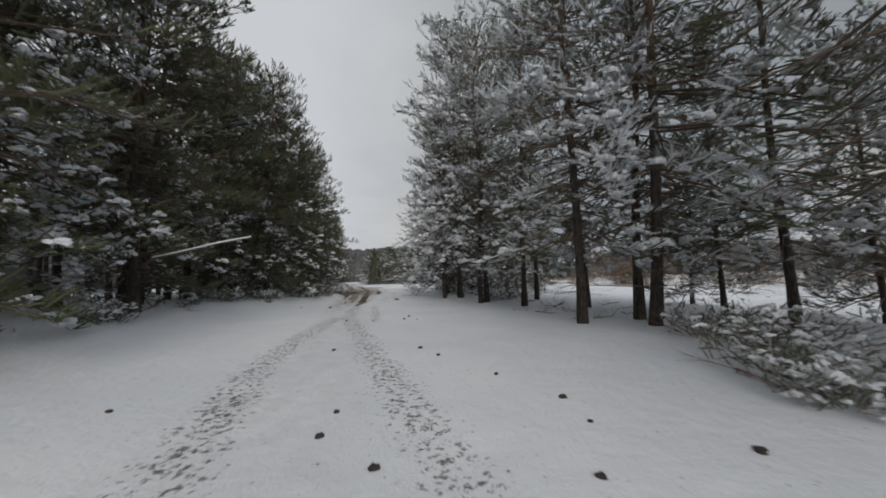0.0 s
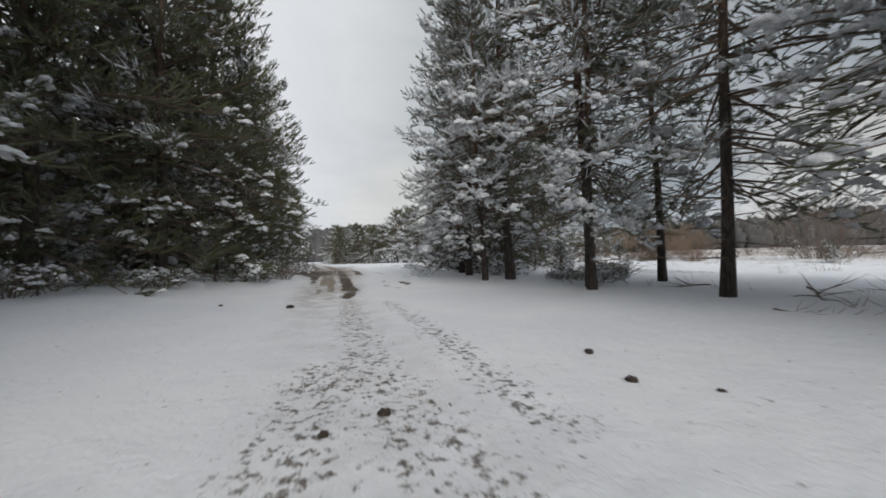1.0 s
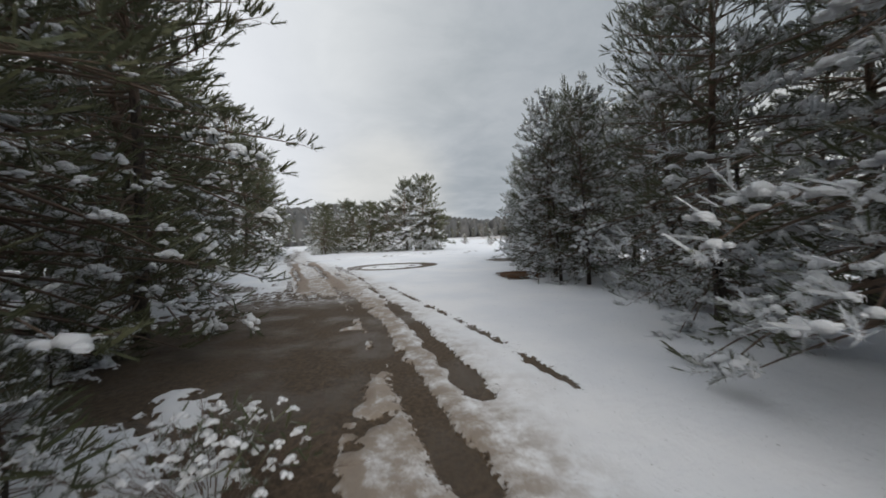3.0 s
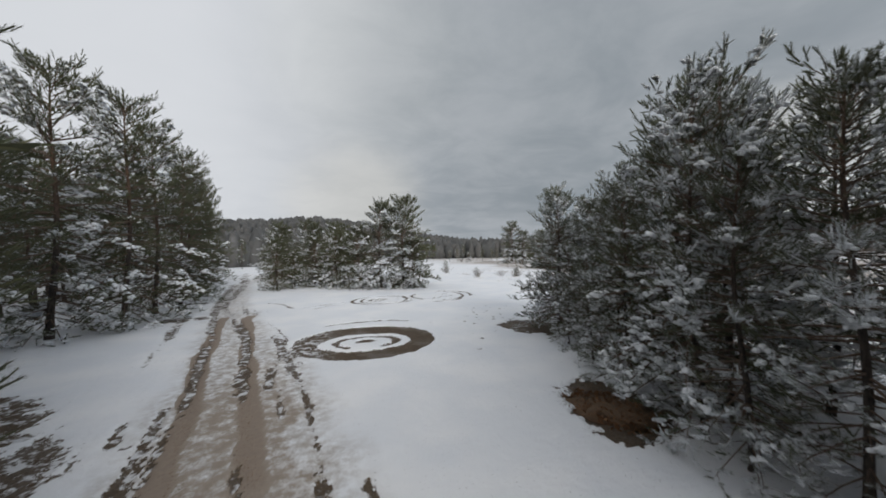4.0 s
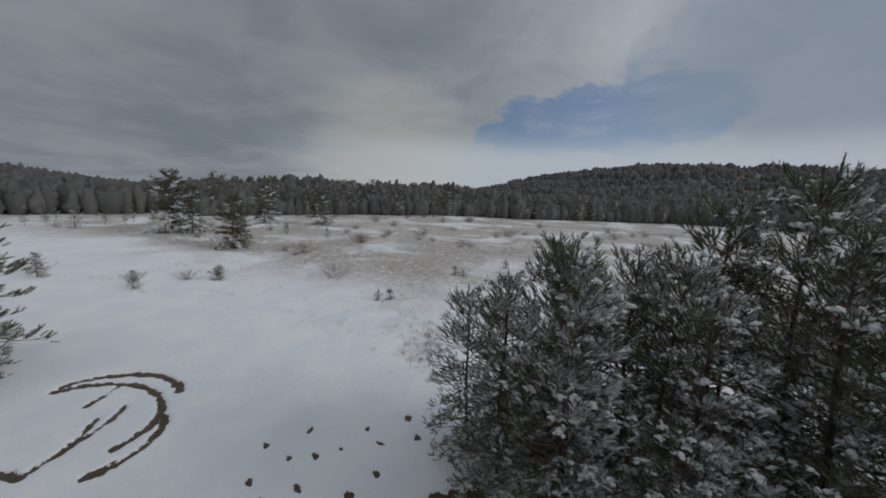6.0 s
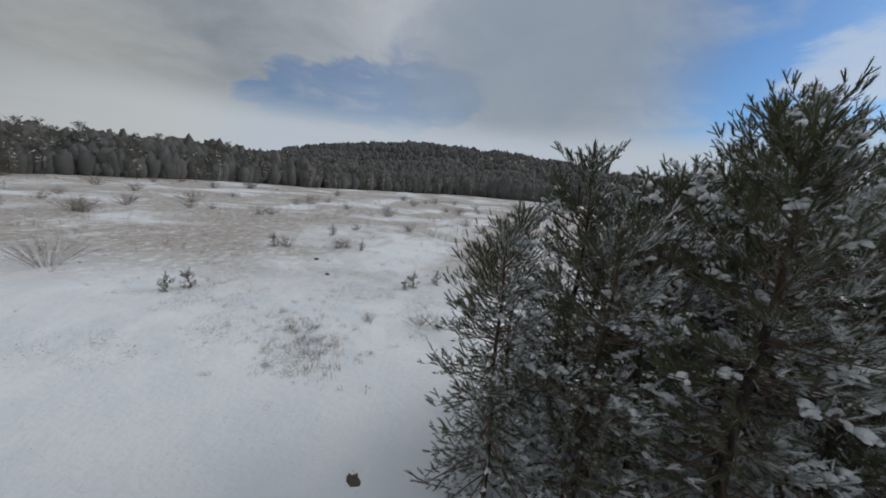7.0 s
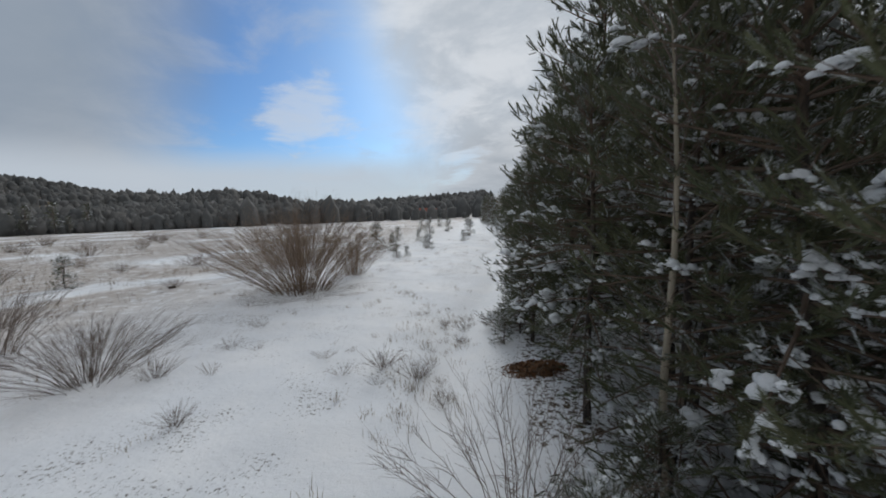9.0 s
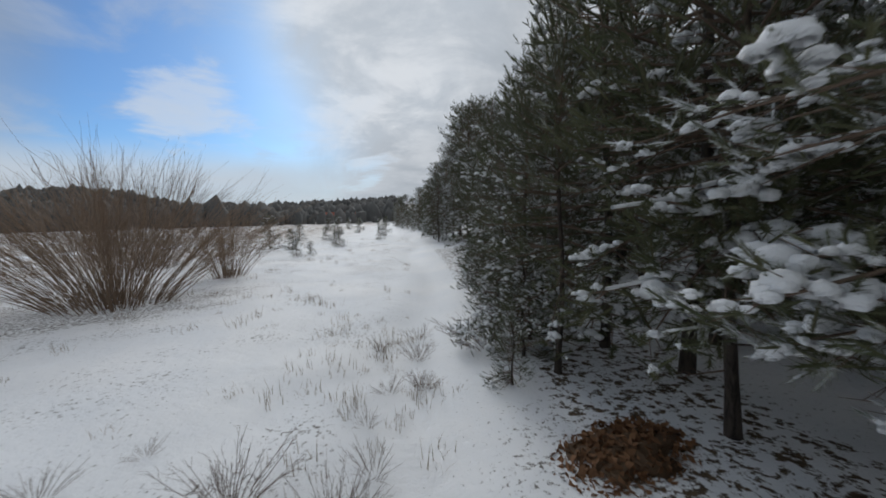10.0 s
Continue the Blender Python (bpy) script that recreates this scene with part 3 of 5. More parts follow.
def littered(x, y):
    """Grass, gravel and needle litter breaking through the snow, 0 to 1."""
    out = np.zeros_like(x)
    for half, ragged, deep, line in STROKES:
        line = np.array(line)
        lo, hi = line.min(0) - 2, line.max(0) + 2
        pick = (x > lo[0]) & (x < hi[0]) & (y > lo[1]) & (y < hi[1])
        px, py = x[pick], y[pick]
        d = np.full(px.shape, 99.0)
        for (ax, ay), (cx, cy) in zip(line[:-1], line[1:]):
            ux, uy = cx - ax, cy - ay
            t = np.clip(((px - ax) * ux + (py - ay) * uy) / (ux * ux + uy * uy), 0, 1)
            d = np.minimum(d, np.hypot(px - ax - t * ux, py - ay - t * uy))
        much = 0.72 if ragged > 1.25 else 0.6
        out[pick] = np.maximum(out[pick], much * ease(half * 1.3 + 0.08 - d, -0.10, 0.22))
    big, mid = fractal(x, y, 0.35, 141, 4), fractal(x, y, 1.0, 151, 4)
    belt = ease(x - np.interp(y, [0, 14, 22, 40, 52], [4.2, 2.6, 0.4, 1.2, 4.6]), -0.5, 1.2) * ease(-x, -12.2, -10.6) * ease(-y, -53, -50)
    wood = ease(-x - np.interp(y, [0, 26, 40, 60], [7.2, 7.6, 13, 19]), -0.3, 2.0)
    out = np.maximum(out, np.maximum(belt, wood) * ease(big * 0.5 + mid * 0.5, 0.34, 0.66) * 0.28)
    side = ease(x, 12.2, 14.0) * ease(-x, -45, -26) * ease(-y, -70, -62)
    out = np.maximum(out, side * ease(big * 0.5 + mid * 0.5, 0.41, 0.66) * 0.62)
    out = np.maximum(out, 0.9 * ease(3.3 - np.hypot((x - 21.3) / 1.2, y - 37.3) + 2 * (mid - 0.5), 0, 1.2))
    out = np.maximum(out, 0.5 * ease(1.2 - np.hypot(x - 10.9, (y - 45.0) / 1.4) + (mid - 0.5), 0, 0.6))
    out = np.maximum(out, 0.75 * ease(1.6 - np.hypot(x - 13.6, y - 56.3) + 1.5 * (mid - 0.5), 0, 1.2))
    out = np.maximum(out, 0.9 * ease(1.9 - np.hypot((x - 1.6) / 0.9, (y - 41.2) / 1.2) + (mid - 0.5), 0, 0.8))
    return out


grid_x, grid_y = np.meshgrid(XS, YS)
layer = snow_sheet.data.attributes.new("debris", "FLOAT", "POINT")
layer.data.foreach_set("value", littered(grid_x, grid_y).astype(np.float32).ravel())
floor_under = ease(grid_x, 7.6, 8.6) * ease(-grid_x, -11.6, -10.6) * ease(grid_y, 16, 22) * ease(-grid_y, -50, -47)
layer = snow_sheet.data.attributes.new("worn", "FLOAT", "POINT")
layer.data.foreach_set("value", np.maximum(bared(grid_x, grid_y), 0.22 * floor_under).astype(np.float32).ravel())
layer = snow_sheet.data.attributes.new("dirt", "FLOAT", "POINT")
layer.data.foreach_set("value", soiled(grid_x, grid_y).astype(np.float32).ravel())


def height_at(x, y):
    return float(land(np.array([x]), np.array([y]))[0])


# ---- pines ----
def needle_spray(rng, count, slim):
    """One shoot along +z, 1 long: a tapered brush of needles round a solid core."""
    core = 0.045 if slim < 0.02 else 0.060
    rings = [(0.10, core), (0.80, core * 0.9)]
    v = [np.array([w * math.cos(a), w * math.sin(a), z]) for z, w in rings for a in np.arange(3) * 2 * math.pi / 3 + 0.4]
    v.append(np.array([0, 0, 1.0]))
    f = []
    for q in range(3):
        c = (q + 1) % 3
        f += [(q, c, c + 3), (q, c + 3, q + 3), (q + 3, c + 3, 6)]
    for k in range(count):
        u = 0.04 + 0.84 * k / count
        a = k * 2.4 + rng.uniform(-0.3, 0.3)
        tilt = radians(rng.uniform(42, 66)) * (1.1 - 0.6 * u)
        length = rng.uniform(0.24, 0.34)
        side = np.array([-math.sin(a), math.cos(a), 0]) * slim
        base = np.array([0, 0, u])
        tip = base + length * np.array([math.cos(a) * math.sin(tilt), math.sin(a) * math.sin(tilt), math.cos(tilt)])
        f.append((len(v), len(v) + 1, len(v) + 2))
        v += [base - side, base + side, tip]
    return np.array(v), np.array(f)


def blob_template(sides, rows):
    """A smooth low dome, flat below, 1 in radius, for snow on boughs."""
    v, f = [(0, 0, 1.0)], []
    for r in range(1, rows + 1):
        e = math.pi * 0.72 * r / rows
        for s in range(sides):
            a = 2 * math.pi * (s + 0.5 * (r % 2)) / sides
            v.append((math.sin(e) * math.cos(a), math.sin(e) * math.sin(a), max(math.cos(e), -0.5)))
    for s in range(sides):
        f.append((0, 1 + s, 1 + (s + 1) % sides))
    for r in range(rows - 1):
        a, c = 1 + r * sides, 1 + (r + 1) * sides
        for s in range(sides):
            t = (s + 1) % sides
            f += [(a + s, c + s, c + t), (a + s, c + t, a + t)]
    return np.array(v), np.array(f)


def paw(seed, lobes, dome):
    """A many-lobed heap of snow on a bough end, with lobes sagging over its rim."""
    rng = np.random.RandomState(seed)
    v, f = [], []
    tv, tf = dome
    for k in range(lobes):
        a = k * 2.4 + rng.uniform(-0.4, 0.4)
        off = 0.0 if k == 0 else rng.uniform(0.45, 0.85)
        r = rng.uniform(0.62, 0.80) if k == 0 else rng.uniform(0.32, 0.58)
        c = np.array([1.35 * off * math.cos(a), off * math.sin(a), -0.45 * off**2 + rng.uniform(-0.12, 0.14)])
        f.append(tf + sum(len(q) for q in v))
        v.append(tv * (1 + 0.30 * (rng.rand(len(tv), 1) - 0.5)) * r * np.array([1.1, 1.0, 0.85]) + c)
    return np.concatenate(v), np.concatenate(f)


PAWS = [paw(200 + k, 4 + k % 2, blob_template(6, 3)) for k in range(6)]
PAWS_FAR = [paw(220 + k, 3, blob_template(5, 2)) for k in range(4)]


def snow_lumps(buf, rng, places, ways, size, fine=True):
    """Heaps of snow lying along boughs."""
    n = len(places)
    if n == 0:
        return
    flat = ways.copy()
    flat[:, 2] *= 0.45
    flat /= np.linalg.norm(flat, axis=1)[:, None] + 1e-9
    across = np.cross(flat, [0, 0, 1.0])
    across /= np.linalg.norm(across, axis=1)[:, None] + 1e-9
    up = np.cross(across, flat)
    s = size * rng.uniform(0.6, 1.35, n)
    mats = np.stack([flat * (s * rng.uniform(0.9, 1.3, n))[:, None], across * (s * rng.uniform(0.7, 1.1, n))[:, None],
                     up * (s * rng.uniform(0.7, 1.0, n))[:, None]], -1)
    shapes = PAWS if fine else PAWS_FAR
    pick = rng.randint(0, len(shapes), n)
    for k, (tv, tf) in enumerate(shapes):
        buf.many(tv, tf, mats[pick == k], places[pick == k])


def pine_meshes(seed, tall, bare, reach, girth, per_branch=12, shoot=0.34, whorl=0.52, snow=0.3, lump=0.09, dead=0.0, cone=0.55, count=27, slim=0.019):
    rng = np.random.RandomState(seed)
    trunk, limbs, crown, load = Buf(), Buf(), Buf(), Buf()
    sway = rng.uniform(-0.25, 0.25, 2) * tall / 10
    hs = np.linspace(0, 1, 12)
    line = np.stack([sway[0] * np.sin(hs * 2.6) + 0.05 * np.sin(hs * 9 + seed), sway[1] * np.sin(hs * 2.1) + 0.05 * np.cos(hs * 8 + seed), hs * tall], -1)
    line[:, :2] -= line[0, :2]
    line[0, 2] = -0.25
    radii = girth * (1 - hs) ** 0.8 + 0.015
    radii[0] *= 1.35
    trunk.tube(line, radii, 10)
    weather = np.array([-0.59, -0.81])

    def axis(z):
        return np.array([np.interp(z, line[:, 2], line[:, k]) for k in range(3)])

    tips, ways, sizes, lumps, lways, lsize = [], [], [], [], [], []
    z = bare
    while z < tall - 0.25:
        u = (z - bare) / (tall - bare)
        for k in range(rng.randint(4, 7)):
            a = rng.uniform(0, 2 * math.pi)
            long = reach * (min(1.0, 0.55 + 1.8 * u) * (1 - u) ** cone + 0.10) * rng.uniform(0.55, 1.15)
            rise = -0.28 + 1.15 * u**1.5 + rng.uniform(-0.18, 0.22)
            start = axis(z + rng.uniform(-0.15, 0.15))
            out = np.array([math.cos(a), math.sin(a), 0])
            lee = float(out[:2] @ weather)
            heavy = rng.rand() < snow * (0.36 + 1.3 * max(0.0, lee)) * (1.25 - 0.6 * u)
            ts = np.linspace(0, 1, 6)
            bend = 0.14 * rng.uniform(-1, 1)
            turn = np.array([-out[1], out[0], 0])
            pts = start + ts[:, None] * long * out + (ts**2)[:, None] * bend * long * turn
            pts[:, 2] += long * (rise * ts + (0.16 - 0.30 * (1 - u) - 0.22 * heavy * (1 - u)) * ts**2)
            limbs.tube(pts[[0, 2, 4, 5]], np.linspace(0.012 + 0.010 * long, 0.005, 4), 3)
            n = max(3, int(per_branch * (0.35 + 0.65 * long / reach)))
            for s in range(n):
                t = 0.20 + 0.80 * ((s + rng.rand()) / n) ** 0.85
                base = np.array([np.interp(t, ts, pts[:, c]) for c in range(3)])
                along = pts[min(5, int(t * 5) + 1)] - pts[int(min(t, 0.99) * 5)]
                along /= np.linalg.norm(along) + 1e-9
                side = turn * rng.uniform(-1, 1) * 1.1 + np.array([0, 0, rng.uniform(-0.15, 0.75)])
                way = along * rng.uniform(0.5, 1.0) + side
                way /= np.linalg.norm(way)
                reach2 = rng.uniform(0.05, 0.42) * min(1, long)
                at = base + way * reach2
                if reach2 > 0.28:
                    limbs.tube([base, at], [0.006, 0.004], 3)
                tips.append(at)
                ways.append(way * 0.8 + np.array([0, 0, 0.30]))
                sizes.append(shoot * rng.uniform(0.7, 1.2))
                chance = 0.55 * ease(t, 0.25, 0.6) if heavy else 0.035 + 0.08 * max(0.0, lee)
                if rng.rand() < chance:
                    big = rng.uniform(0.4, 1.25) * (1.0 if heavy else 0.6)
                    lumps.append(at + way * 0.10 + np.array([0, 0, 0.05 * big]))
                    lways.append(way)
                    lsize.append(big)
            tips.append(pts[-1])
            ways.append(out * 0.6 + np.array([0, 0, 0.25 + 0.7 * u]))
            sizes.append(shoot * 1.15)
            if heavy:
                for q in range(2):
                    lumps.append(pts[5 - q] * 0.8 + pts[4 - q] * 0.2 + rng.uniform(-0.05, 0.05, 3) + np.array([0, 0, 0.05]))
                    lways.append(out + np.array([0, 0, -0.3]))
                    lsize.append(rng.uniform(0.6, 1.15))
        z += whorl * rng.uniform(0.8, 1.2) * (1 - 0.35 * u)
    # leading shoots
    for k in range(6):
        a = k * 1.26 + seed
        tips.append(line[-1] - np.array([0, 0, 0.10 + 0.06 * k]))
        ways.append(np.array([0.7 * math.cos(a), 0.7 * math.sin(a), 1.0]) if k else np.array([0, 0, 1.0]))
        sizes.append(shoot * (1.5 if k else 1.9))
    # dead lower limbs
    z = 0.9
    while dead and z < bare + 1.5:
        for k in range(rng.randint(1, 4)):
            a = rng.uniform(0, 2 * math.pi)
            out = np.array([math.cos(a), math.sin(a), rng.uniform(-0.25, 0.15)])
            long = dead * rng.uniform(0.4, 1.2)
            s = axis(z)
            bend = np.array([-out[1], out[0], 0.3]) * rng.uniform(-0.25, 0.25) * long
            pts = np.array([s, s + out * long * 0.5 + bend * 0.4, s + out * long + bend])
            limbs.tube(pts, [0.016, 0.010, 0.004], 4)
            for q in range(4):
                b0 = pts[1] + (pts[2] - pts[1]) * rng.rand()
                limbs.tube([b0, b0 + (out + rng.uniform(-0.8, 0.8, 3)) * 0.25 * long], [0.006, 0.003], 3)
        z += rng.uniform(0.2, 0.45)
    tips, ways, sizes = np.array(tips), np.array(ways), np.array(sizes)
    # every shoot forks once or twice near its foot
    n = len(tips)
    if n:
        pick = rng.rand(n) < 0.9
        w = ways[:n][pick] / np.linalg.norm(ways[:n][pick], axis=1)[:, None]
        fork = w + rng.normal(0, 0.55, w.shape) + np.array([0, 0, 0.12])
        tips = np.r_[tips, tips[:n][pick] + w * (rng.uniform(-0.25, 0.45, len(w)) * sizes[:n][pick])[:, None]]
        ways = np.r_[ways, fork]
        sizes = np.r_[sizes, sizes[:n][pick] * rng.uniform(0.55, 0.9, len(w))]
    mats = frames_of(ways, rng) * sizes[:, None, None]
    kind = rng.randint(0, 4, len(tips))
    for k in range(4):
        tv, tf = needle_spray(rng, count, slim)
        crown.many(tv, tf, mats[kind == k], tips[kind == k])
    if lumps:
        snow_lumps(load, rng, np.array(lumps), np.array(lways), lump * np.array(lsize), count > 12)
    return (trunk.mesh("trunk", M["bark"]), limbs.mesh("branchwork", M["twig"]), crown.mesh("crown", M["needle"], False),
            load.mesh("snow_load", M["heap"]) if lumps else None)


def pine(meshes, name="pine_tree"):
    base = new(name)
    for label, me in zip(("trunk", "branchwork", "crown", "snow_load"), meshes):
        if me:
            ob = part(label, me, base, "snow lying on the boughs" if label == "snow_load" else "")
            if label in ("branchwork", "snow_load"):
                tagged(ob, kind="stuff")
    return base


KINDS = {
    "tall": [pine_meshes(s, 14.0, 2.6, 3.3, 0.115, per_branch=16, shoot=0.36, whorl=0.50, snow=0.40, lump=0.13, dead=1.6, cone=0.45, count=19, slim=0.0195) for s in (1, 2, 3)],
    "edge": [pine_meshes(s, 11.5, 1.0, 3.3, 0.12, per_branch=19, shoot=0.38, whorl=0.42, snow=0.46, lump=0.13, dead=0.9, cone=0.55, count=19, slim=0.0195) for s in (4, 5, 6)],
    "young": [pine_meshes(s, 7.6, 0.8, 2.0, 0.065, per_branch=13, shoot=0.31, whorl=0.35, snow=0.58, lump=0.098, dead=0.9, cone=0.62) for s in (7, 8, 9, 10)],
    "pole": [pine_meshes(s, 7.6, 1.9, 1.9, 0.065, per_branch=13, shoot=0.31, whorl=0.36, snow=0.55, lump=0.098, dead=0.8, cone=0.55) for s in (25, 26, 27)],
    "cone": [pine_meshes(s, 7.2, 0.15, 2.5, 0.09, per_branch=17, shoot=0.31, whorl=0.30, snow=0.46, lump=0.09, cone=0.85) for s in (17,)],
    "broad": [pine_meshes(s, 9.6, 0.25, 4.3, 0.13, per_branch=27, shoot=0.44, whorl=0.40, snow=0.26, lump=0.15, cone=0.72, count=17, slim=0.026) for s in (18, 19)],
    "small": [pine_meshes(s, 3.4, 0.15, 1.25, 0.04, per_branch=9, shoot=0.27, whorl=0.26, snow=0.5, lump=0.085, cone=0.7, count=22) for s in (11, 12)],
    "sapling": [pine_meshes(s, 0.85, 0.05, 0.32, 0.014, per_branch=3, shoot=0.17, whorl=0.17, snow=0.05, lump=0.04, cone=0.7, count=22) for s in (13, 14)],
    "back": [pine_meshes(s, 13.0, 3.2, 2.6, 0.12, per_branch=6, shoot=0.62, whorl=0.78, snow=0.3, lump=0.19, dead=1.2, cone=0.45, count=11, slim=0.045) for s in (15, 16)],
}
MADE = {}
plants = np.random.RandomState(77)
LABELS = {
    "tall": "tall mature pine with bare dark trunk and snow-dusted crown",
    "edge": "broad pine with snow-laden low boughs beside the track",
    "young": "slender young pine with snow on its dark green boughs",
    "small": "small bushy pine standing in snow",
    "pole": "slender young pine with bare lower stem and snowy boughs",
    "cone": "dense conical dark green pine with boughs to the ground",
    "broad": "broad layered pine with snowy boughs reaching the ground",
    "sapling": "tiny pine seedling poking out of the snow",
    "back": "slim forest pine with dead lower branches",
}
GROUPS = {"tall": "pines along the track", "edge": "pines along the track", "young": "young pines of the belt", "small": "small pines", "cone": "young pines of the belt", "pole": "young pines of the belt", "broad": "pines of the clump",
          "sapling": "pine seedlings on the meadow", "back": "pines of the forest behind"}


def plant(kind, x, y, scale=1.0, variant=None, lean=0.0, turn=None):
    pick = plants.randint(len(KINDS[kind])) if variant is None else variant
    spin = plants.uniform(-55, 55) if turn is None else turn
    key = (kind, pick)
    m = pose(x, y, height_at(x, y) + 0.02, lean * plants.uniform(-1, 1), lean * plants.uniform(-1, 1), spin)
    if key not in MADE:
        MADE[key] = pine(KINDS[kind][pick], "pine_sapling" if kind == "sapling" else "pine_tree")
        tagged(MADE[key], LABELS[kind], "seedling" if kind == "sapling" else "tree", GROUPS[kind])
        MADE[key].matrix_basis = m
        ob = MADE[key]
        ob.scale = (scale,) * 3
    else:
        ob = copy_thing(MADE[key], m)
        ob.scale = (scale,) * 3
    return ob


def sheltered(ob):
    """The wood's own trees keep less clinging snow than the open belt."""
    for kid in ob.children:
        if kid.name.startswith("crown"):
            kid.material_slots[0].link = "OBJECT"
            kid.material_slots[0].material = M["needle_lee"]


# belt between the track and the meadow: the trunks beside the track
for x, y, s, k in [(5.2, 7.8, 1.05, 1), (5.5, 8.9, 1.0, 2), (5.8, 12.7, 0.95, 0), (3.8, 14.1, 0.85, 1), (7.6, 6.8, 0.76, 2),
                   (2.7, 16.9, 1.0, 0), (2.3, 16.2, 0.8, 2), (1.75, 20.5, 1.2, 1), (0.8, 20.5, 0.78, 0), (8.8, 10.0, 0.62, 1),
                   (6.2, 3.2, 1.1, 0), (8.8, 1.5, 0.62, 1), (5.6, -2.5, 1.1, 2), (9.0, 4.8, 0.62, 2), (5.4, 17.6, 0.85, 0)]:
    plant("tall", x, y, s, k, 2.0)
for x, y, s, k in [(1.0, 24.0, 1.05, 0), (1.3, 27.2, 1.1, 1), (3.0, 25.8, 0.9, 2), (1.9, 30.8, 0.85, 0), (4.4, 29.6, 0.9, 1),
                   (3.8, 34.0, 0.80, 1), (6.4, 30.0, 0.8, 0)]:
    plant("edge", x, y, s, k, 1.5)
plant("cone", 5.2, 48.9, 1.0, 0)
plant("pole", 9.9, 46.9, 0.80, 1, 2.0)
meadow_host = plant("pole", 9.3, 44.7, 0.86, 0, 0.0)
plant("pole", 10.5, 42.9, 0.62, 2, 2.0)
plant("pole", -8.1, 21.9, 0.75, 2, 1.5)
for x, y, top in [(3.6, 39.5, 9.1), (2.5, 39.3, 8.5), (7.9, 45.4, 8.7), (8.6, 43.2, 9.6), (8.4, 49.5, 7.5), (8.9, 50.9, 6.1), (6.5, 50.6, 6.2), (7.5, 51.8, 5.8),
                   (2.4, 36.6, 7.6), (2.0, 38.0, 6.6), (3.9, 41.4, 8.6), (3.0, 42.0, 6.4), (5.2, 40.6, 9.0),
                  (4.5, 43.6, 7.4), (6.3, 39.0, 8.8), (5.9, 44.0, 8.2), (5.5, 46.2, 6.8), (7.2, 42.2, 8.8), (6.9, 46.6, 7.4), (7.0, 48.8, 7.0), (9.3, 48.4, 6.4),
                  (9.2, 42.0, 8.0), (5.6, 36.6, 8.4), (7.3, 36.6, 8.4), (5.2, 33.0, 7.8), (7.2, 32.4, 7.8), (10.4, 41.4, 4.6), (10.0, 38.6, 5.0), (9.6, 35.6, 5.6),
                  (9.6, 32.0, 5.6), (9.4, 28.4, 5.6), (8.6, 38.2, 6.6), (8.4, 34.0, 6.6), (9.8, 12.6, 7.0), (9.9, 7.0, 7.0), (4.2, 46.8, 4.6), (3.4, 44.2, 4.4), (8.4, 47.2, 7.2)]:
    inner = 5.5 < x < 9.0 and y < 48 and top > 5
    plant("pole" if inner else "young", x, y, top / 8.0, None, 2.5)
for x, y in [(9.2, -2), (9.6, -7), (8.8, -12), (9.4, -18), (9.0, -24), (9.5, -30), (8.6, -36), (9.2, -44), (8.8, -54), (9.4, -66), (8.8, -80), (6.5, -8), (6.0, -16),
             (5.5, -24), (6.2, -34), (10.8, -22), (11.8, -31), (13.0, -40), (14.6, -49), (16.0, -58), (16.6, -68), (16.0, -80), (14.0, -96), (12, -115)]:
    plant("edge", x, y, plants.uniform(0.55, 0.72), None, 2.0)

# forest on the other side of the track
for x, y, s in [(-8.6, 19.4, 0.95), (-8.9, 23.2, 0.9), (-10.0, 20.6, 1.0), (-9.4, 16.6, 0.95), (-10.6, 13.4, 1.05), (-8.9, 10.6, 0.95), (-12.3, 10.4, 1.0), (-9.4, 7.2, 1.0),
                (-7.4, 4.4, 0.95), (-11.4, 17.0, 1.0), (-12.0, 22.0, 1.0), (-7.2, 0.8, 1.05), (-10.2, 3.0, 1.0), (-8.2, -3.5, 1.05)]:
    sheltered(plant("edge" if x > -9.2 or y > 16 else "tall", x - 0.5, y, s * 1.08, None, 2.0))
for x, y, s in [(-10.4, 26.8, 0.95), (-11.4, 30.4, 1.0), (-11.6, 34.2, 1.15), (-13.4, 37.4, 1.1), (-15.4, 40.6, 1.2), (-17.8, 44.4, 1.25), (-21.4, 48.0, 1.05), (-22.0, 52.6, 1.12),
                (-20.6, 56.8, 1.28), (-18.6, 59.4, 1.22), (-18.9, 63.8, 1.15), (-19.0, 68.4, 1.1), (-20.2, 73.0, 1.1), (-21.6, 78.0, 1.1), (-22.8, 84.0, 1.1), (-25, 91, 1.1), (-28, 100, 1.1)]:
    sheltered(plant("edge", x, y, s, None, 2.0))
for row in range(4):
    for y in np.arange(-6, 112, 4.8):
        edge = np.interp(y, [0, 28, 36, 48, 60, 75, 100], [-11, -11, -16, -24, -24, -24.5, -34])
        sheltered(plant("back", edge - 2.4 - 3.6 * row + plants.uniform(-1.2, 1.2), y + plants.uniform(-1.5, 1.5), plants.uniform(0.85, 1.1), None, 2.5))

